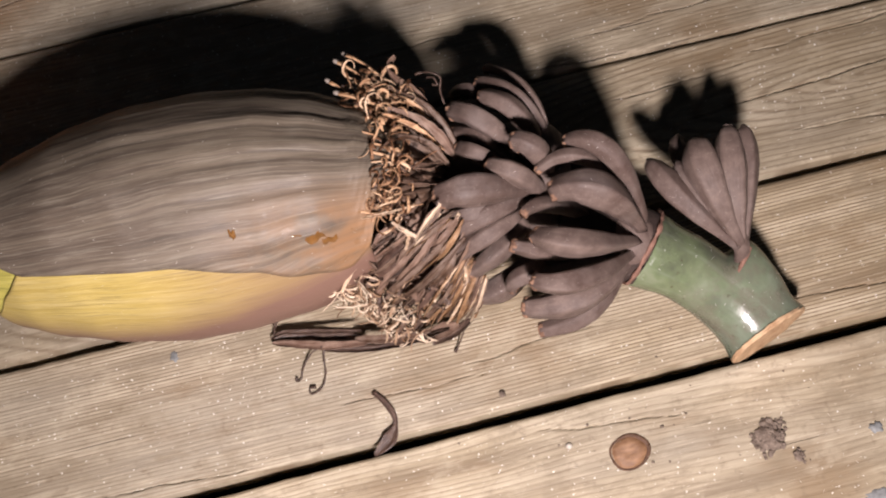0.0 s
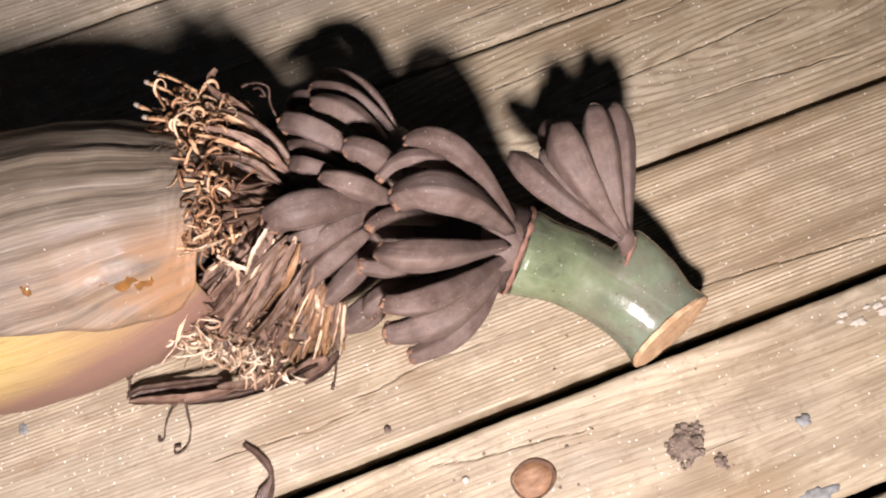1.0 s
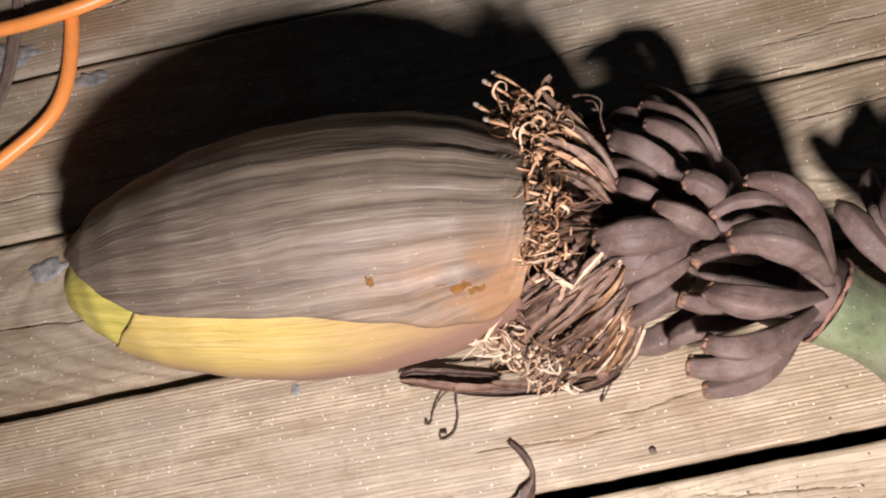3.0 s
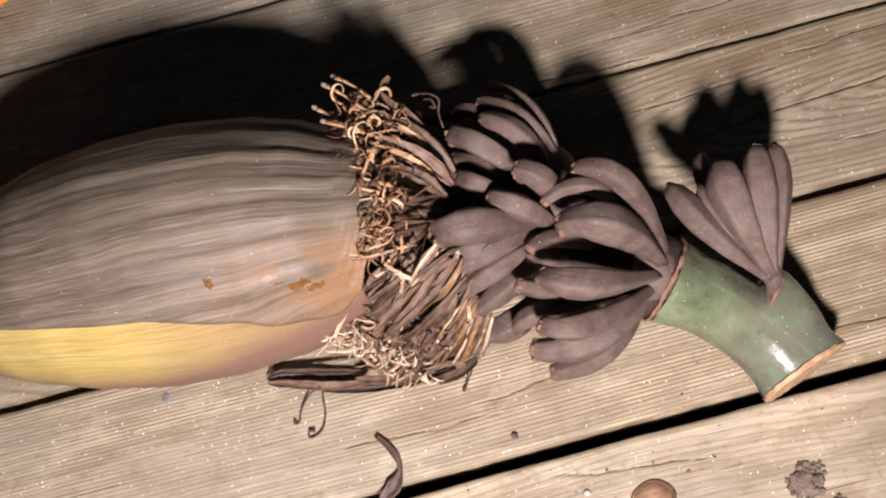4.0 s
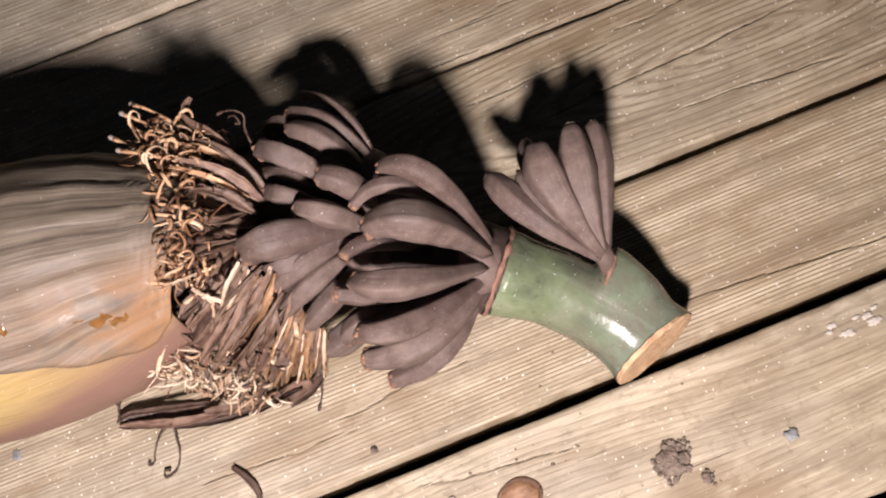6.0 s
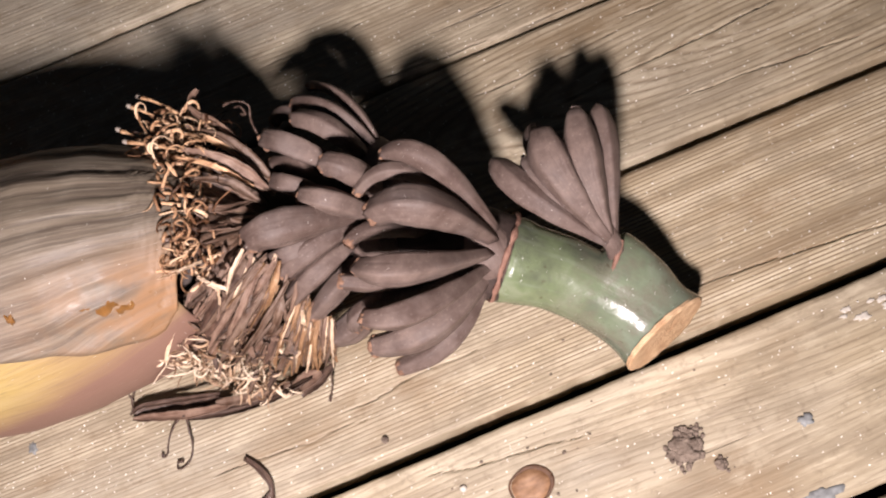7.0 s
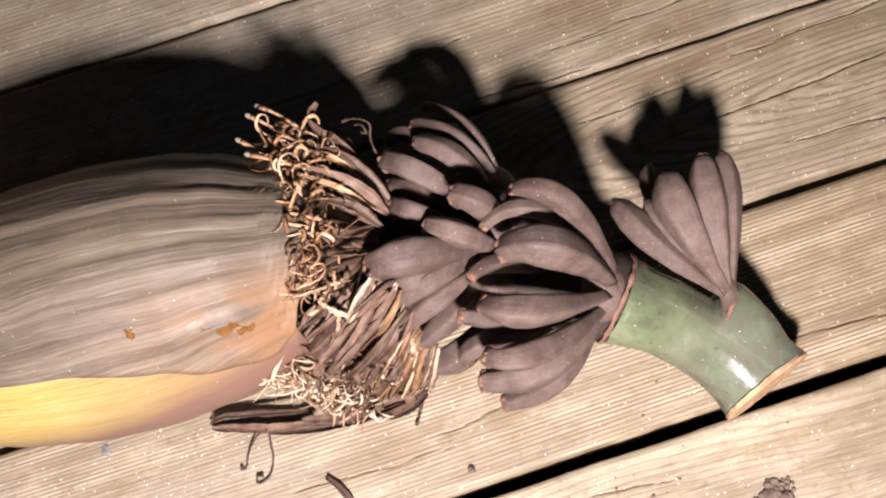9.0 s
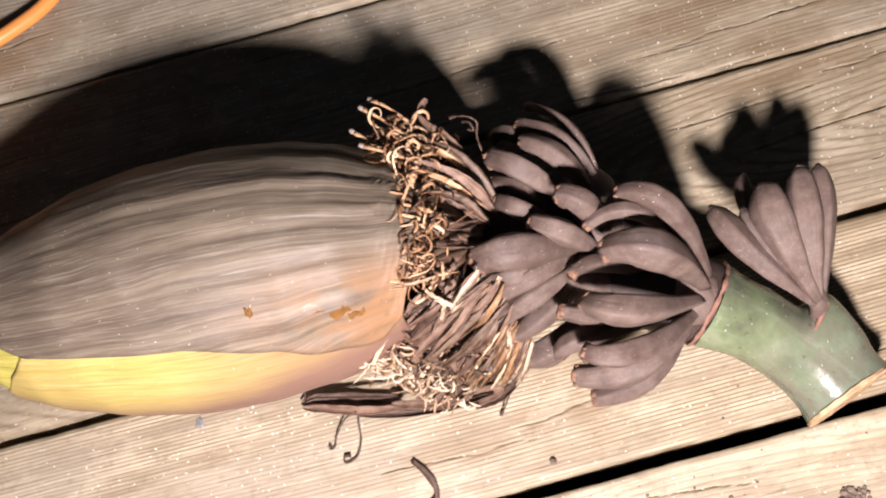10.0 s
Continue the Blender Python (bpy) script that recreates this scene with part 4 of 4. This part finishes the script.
for i in range(30):
    u = 0.12 + 0.58 * (i + r.uniform(-0.5, 0.5)) / 29
    k = max(0, min(59, int(u * 59)))
    top, foot = SHEAF_TOP[k] + jitter(0.006, 0.004, 0.003), SHEAF_FOOT[k] + jitter(0.020, 0.005, 0.006)
    foot = top.lerp(foot, r.uniform(0.45, 1.05))
    bow = (top + foot) * 0.5 + Vector((0, -0.003, 0.005)) + jitter(0.003, 0.002, 0.005)
    ribbon([foot, bow, top], r.uniform(0.0006, 0.0022), (GREY_PETAL, PETAL, OCHRE, GREY_PETAL, PETAL, CREAM)[i % 6], ((0, 0.4), (0.3, 0.9), (0.75, 1.0), (1, 0.55)), phase=i * 1.7 + 0.3)
for i in range(52):
    u = 0.60 + 0.40 * (i + r.uniform(-0.4, 0.4)) / 51
    k = max(0, min(59, int(u * 59)))
    top = SHEAF_TOP[k] + jitter(0.0022, 0.0015, 0.002)
    foot = SHEAF_FOOT[k] + jitter(0.006, 0.002, 0.004)
    foot = top.lerp(foot, r.uniform(0.70, 1.04))
    bow = (top + foot) * 0.5 + Vector((0, -0.003, 0.004)) + jitter(0.0015, 0.001, 0.004)
    ribbon([foot, bow, top], r.uniform(0.0004, 0.0013), (OCHRE, PETAL, OCHRE, GREY_PETAL, OCHRE, CREAM, OCHRE, PETAL)[i % 8], ((0, 0.5), (0.3, 1.0), (0.8, 1.0), (1, 0.6)), phase=i * 2.3 + 0.5)
ribbon([(-0.008, -0.0465, 0.026), (-0.002, -0.0430, 0.046), (0.0035, -0.0345, 0.058)], 0.0009, PALE, ((0, 0.6), (0.5, 1.0), (1, 0.7)), phase=0.9)
# loose pale strips on top
ribbon([(-0.0275, -0.0225, 0.104), (-0.020, -0.018, 0.113), (-0.0125, -0.0125, 0.117)], 0.0011, PALE, ((0, 0.7), (0.5, 1.0), (1, 0.6)), phase=0.2)
ribbon([(-0.036, -0.012, 0.108), (-0.031, -0.018, 0.108), (-0.026, -0.0215, 0.105)], 0.0011, PALE, ((0, 0.7), (0.5, 1.0), (1, 0.7)), 0.4)
ribbon([(-0.033, -0.024, 0.099), (-0.030, -0.020, 0.106), (-0.031, -0.017, 0.108)], 0.0010, CREAM, ((0, 0.9), (0.5, 1.0), (1, 0.6)), 0.4)
ribbon([(-0.063, 0.004, 0.117), (-0.051, 0.0035, 0.122), (-0.038, 0.001, 0.122)], 0.0013, WITHER, ((0, 0.5), (0.5, 1.0), (1, 0.8)), 0.4)
ribbon([(-0.052, -0.009, 0.116), (-0.042, -0.011, 0.118), (-0.030, -0.010, 0.116)], 0.0010, CREAM, ((0, 0.7), (0.5, 1.0), (1, 0.5)), 0.5)
ribbon([(-0.068, -0.030, 0.078), (-0.058, -0.022, 0.088), (-0.048, -0.016, 0.094)], 0.0009, CREAM, ((0, 0.9), (0.5, 1.0), (1, 0.6)), 0.6)
# scraps of broken petal caught in the litter
for i in range(54):
    k = int(0.75 * r.random() ** 1.3 * 59)
    c = SHEAF_TOP[k].lerp(SHEAF_FOOT[k], r.uniform(0.25, 1.0)) + Vector((0, -0.002, 0.005)) + jitter(0.006, 0.003, 0.003)
    d = jitter(0.007, 0.006, 0.003)
    ribbon([c - d, c + jitter(0.001, 0.001, 0.0015), c + d], r.uniform(0.0008, 0.0022), (WITHER, GREY_PETAL, PETAL)[i % 3], ((0, 0.4), (0.4, 1.0), (0.8, 0.8), (1, 0.2)), 0.2, 10, "petal_scrap", phase=i)
# shrivelled grey scraps at the foot of the straws
ribbon([(-0.044, -0.045, 0.010), (-0.030, -0.046, 0.017), (-0.014, -0.046, 0.026)], 0.0040, GREY_PETAL, ((0, 0.3), (0.4, 0.9), (0.8, 1.0), (1, 0.4)), 0.3, phase=0.7)
ribbon([(-0.030, -0.049, 0.009), (-0.018, -0.048, 0.018), (-0.007, -0.0455, 0.026)], 0.0030, WITHER, ((0, 0.3), (0.4, 0.9), (0.8, 1.0), (1, 0.4)), 0.35, phase=1.9)
ribbon([(-0.046, -0.042, 0.030), (-0.038, -0.0440, 0.034), (-0.030, -0.0425, 0.040)], 0.0032, WITHER, ((0, 0.3), (0.4, 1.0), (1, 0.4)), 0.3, phase=2.9)
# dark filler added below the straws so the gaps among them look black
sh = Shape()
sh.tube(smooth_path([(-0.050, -0.012, 0.038), (-0.030, -0.014, 0.040), (-0.004, -0.020, 0.034)], 12), [0.006, 0.010, 0.012, 0.013, 0.014, 0.014, 0.014, 0.0135, 0.013, 0.012, 0.010, 0.006], 16,
        ribs=lambda q: 1 + 0.08 * math.sin(5 * q))
part("flower_cushion", sh, CORE, flower, "dark filler added under the dried flowers to blacken their gaps")
# pale tangle at the foot of the sheaf
tangle = Shape()
for i in range(190):
    u = r.random()
    c = Vector((-0.064, -0.020, 0.074)).lerp(Vector((-0.036, -0.045, 0.026)), u) + Vector((r.uniform(-1, 1) * 0.010, r.uniform(-1, 1) * 0.006, r.uniform(-1, 1) * 0.010))
    path = curl_path(c, (r.uniform(-1, 0.6), r.uniform(-1, 0.2), r.uniform(-0.6, 0.8)), r.uniform(0.010, 0.020), r.uniform(1.0, 6.0), r, 12)
    w = r.choice((0.0003, 0.0004, 0.0005, 0.0007))
    tangle.tube(path, [w * lerp([(0, 0.2), (0.2, 1.0), (0.8, 0.9), (1, 0.2)], q / 11) for q in range(12)], 6, 0.6)
tagged(part("filament_tangle", tangle, CREAM, flower, "cream curled dry filaments"), kind="stuff")

# withered bract that hangs down to the deck, hollow and rolled in at its rims, with curled threads
WB = new("withered_bract")
WB.parent = flower
tagged(WB, "shrivelled dark brown bract, hollow and open")
for pts, w, mat, ph in (([(-0.116, -0.0225, 0.005), (-0.108, -0.0220, 0.0090), (-0.092, -0.0260, 0.011), (-0.066, -0.034, 0.017)], 0.0015, WITHER, 0.3),
                        ([(-0.116, -0.0245, 0.0035), (-0.101, -0.0300, 0.0060), (-0.086, -0.0350, 0.0085), (-0.064, -0.0400, 0.0130)], 0.0024, GREY_PETAL, 0.6),
                        ([(-0.115, -0.0225, 0.0020), (-0.096, -0.0270, 0.0025), (-0.066, -0.0365, 0.0060)], 0.0052, WITHER, 1.7),
                        ([(-0.088, -0.0365, 0.0060), (-0.064, -0.0425, 0.0080), (-0.040, -0.0465, 0.0150), (-0.020, -0.0465, 0.0240)], 0.0023, WITHER, 2.4),
                        ([(-0.070, -0.0370, 0.0150), (-0.050, -0.0425, 0.0190), (-0.030, -0.0450, 0.0260)], 0.0026, PETAL, 3.3)):
    ribbon(pts, w, mat, ((0, 0.35), (0.12, 0.85), (0.5, 1.0), (0.9, 0.8), (1, 0.4)), 0.6, 26, "rolled_flap", WB, ph)
for pts in ([(-0.089, -0.0345, 0.0075), (-0.095, -0.0355, 0.0050), (-0.100, -0.0395, 0.0030), (-0.103, -0.0440, 0.0020), (-0.1045, -0.0480, 0.0018), (-0.1070, -0.0485, 0.0016), (-0.1065, -0.0465, 0.0020)],
            [(-0.0885, -0.0355, 0.0075), (-0.090, -0.042, 0.004), (-0.0905, -0.048, 0.003), (-0.0935, -0.0545, 0.002), (-0.098, -0.0572, 0.0016), (-0.1012, -0.0570, 0.0016), (-0.1005, -0.0540, 0.002), (-0.0975, -0.0548, 0.003)],
            [(-0.114, -0.0215, 0.005), (-0.1115, -0.0170, 0.010), (-0.1080, -0.0150, 0.0135), (-0.1090, -0.0125, 0.014), (-0.1115, -0.0140, 0.012), (-0.1110, -0.0180, 0.010)],
            [(0.005, 0.047, 0.085), (0.004, 0.054, 0.088), (0.004, 0.059, 0.089), (0.0055, 0.064, 0.091), (0.002, 0.0675, 0.092), (-0.003, 0.070, 0.090), (-0.006, 0.071, 0.088)],
            [(-0.001, 0.066, 0.091), (0.002, 0.064, 0.093), (0.003, 0.060, 0.092), (0.001, 0.062, 0.090)],
            [(-0.009, -0.043, 0.026), (-0.011, -0.046, 0.018), (-0.0155, -0.051, 0.006), (-0.019, -0.0545, 0.0014)]):
    sh = Shape()
    n = 26
    sh.tube(smooth_path(pts, n), [0.00055 - 0.00015 * i / n + (0.0004 if i > n - 5 else 0) + 0.00012 * math.sin(i * 2.1) for i in range(n)], 7, 0.8)
    part("thread", sh, WITHER, flower)

# ---------------------------------------------------------------- loose things on the deck
def strip(pts, widths, thick, mat, name, label, category, roll=0.3):
    """A thin curled flake with thickness, laid along a path."""
    path = smooth_path(pts, 26)
    sh, top, low = Shape(), [], []
    for i, q in enumerate(path):
        d = (path[min(i + 1, 25)] - path[max(i - 1, 0)]).normalized()
        side = d.cross(Vector((0, 0, 1))).normalized()
        w = lerp(widths, i / 25)
        row = [q + side * (w * f) + Vector((0, 0, roll * w * f * f * 1.6 + 0.0006)) for f in (-1, -0.5, 0, 0.5, 1)]
        top.append([p + Vector((0, 0, thick)) for p in row]), low.append(row)
    ring = [t + l[::-1] for t, l in zip(top, low)]
    sh.grid(ring, True)
    sh.fan(list(range(10)), path[0]), sh.fan(list(range(250, 260)), path[-1])
    return tagged(part(name, sh, mat), label, category)


strip([(-0.068, -0.065, 0.0010), (-0.0625, -0.073, 0.0014), (-0.0595, -0.083, 0.0010), (-0.0645, -0.092, 0.0006), (-0.0745, -0.0985, 0.0004)],
      [(0, 0.0012), (0.35, 0.0018), (0.55, 0.0012), (0.75, 0.0040), (0.9, 0.0028), (1, 0.0008)], 0.0006, WITHER, "dried_petal",
      "curled dark brown dried petal lying on the deck", "petal", 0.5)

r = random.Random(8)
for name, cx, cy, n, rad, label in (("dirt_clump", 0.131, -0.1405, 210, 0.0100, "crumbly dark grey-brown clump of dirt on the deck"),
                                    ("dirt_crumb", 0.1425, -0.1545, 12, 0.0045, "small dark dirt crumb on the deck")):
    sh = Shape()
    for i in range(n):
        a, q = r.uniform(0, 6.28), rad * math.sqrt(r.random())
        lobe = 1 + 0.28 * math.sin(2 * a + 0.6) + 0.18 * math.sin(5 * a + cx * 90)
        q *= lobe
        x, y = cx + q * math.cos(a) * 0.8, cy + q * math.sin(a) * 1.0
        size = r.uniform(0.0008, 0.0027) * max(0.35, 1.15 - q / rad * 0.6)
        sh.ball((x, y, size * 0.45 + 0.0006 * max(0.0, 1 - q / rad)), size, 9, 6, 0.55, 0.30, r)
    tagged(part(name, sh, DIRT), label, "dirt")
for x, y, s, mat, label in ((0.0, -0.083, 0.0019, DIRT, "small dark grey pebble on the deck"), (0.027, -0.119, 0.0018, CHALK, "tiny pale pebble on the deck")):
    sh = Shape()
    sh.ball((x, y, s * 0.5), s, 12, 8, 0.7, 0.10, r)
    tagged(part("pebble", sh, mat), label, "pebble")

crumbs = Shape()
for i in range(34):
    x, y = r.gauss(0.075, 0.045), r.choice((r.uniform(-0.088, -0.062), r.uniform(-0.125, -0.102), r.uniform(-0.18, -0.105)))
    size = 0.0003 + 0.0006 * r.random() ** 2
    crumbs.ball((x, y, size * 0.3), size, 6, 4, 0.5, 0.45, r)
tagged(part("crumbs", crumbs, DIRT), "tiny dark crumbs scattered on the deck planks", "crumbs", kind="stuff")

# orange cord
def cord(pts, radius, n=60):
    sh = Shape()
    sh.tube(smooth_path(pts, n), [radius] * n, 18)
    return sh


cable = tagged(new("extension_cord"), "bright orange rubber extension cord looped on the deck", "cord")
part("cable", cord([(-0.62, 0.02, 0.0045), (-0.45, 0.085, 0.0045), (-0.365, 0.122, 0.0045), (-0.325, 0.143, 0.0045), (-0.286, 0.170, 0.0045), (-0.273, 0.212, 0.0045), (-0.275, 0.26, 0.0045), (-0.30, 0.33, 0.0045), (-0.42, 0.42, 0.0045), (-0.7, 0.45, 0.0045)], 0.0043), ORANGE, cable)
part("cable", cord([(-0.75, 0.34, 0.0045), (-0.52, 0.29, 0.0045), (-0.40, 0.245, 0.0060), (-0.330, 0.228, 0.0110), (-0.279, 0.226, 0.0138), (-0.238, 0.238, 0.0090), (-0.20, 0.27, 0.0045), (-0.15, 0.36, 0.0045), (-0.2, 0.5, 0.0045), (-0.6, 0.6, 0.0045)], 0.0043), ORANGE, cable)
strip([(-0.303, 0.262, 0.0006), (-0.308, 0.230, 0.0006), (-0.316, 0.196, 0.0006), (-0.335, 0.165, 0.0006)], [(0, 0.0035), (0.5, 0.0038), (1, 0.0036)], 0.0012, STICK, "bark_strip",
      "flat grey-brown strip beside the orange cord", "bark", 0.05)
strip([(-0.300, 0.228, 0.0004), (-0.288, 0.232, 0.0008), (-0.276, 0.236, 0.0004)], [(0, 0.0006), (0.5, 0.0045), (1, 0.0006)], 0.0004, LEAF, "leaf",
      "small green leaf under the orange cord", "leaf", 0.3)

# glinting grit and dew specks strewn over the boards
r = random.Random(12)
grit = Shape()
for i in range(2000):
    x, y = r.triangular(-0.36, 0.36, 0.26), r.uniform(-0.19, 0.29)
    if noise.noise((x * 26, y * 40, 4.0)) < r.uniform(-0.7, 0.25):
        continue
    if any(abs(y - g) < w for g, w in GAPS):
        continue
    s = 0.00014 + 0.00046 * r.random() ** 4
    grit.ball((x, y, s * 0.3), s, 5, 3, 0.7)
tagged(part("grit", grit, DEW), "glinting pale grit strewn over the deck planks", "grit", kind="stuff")
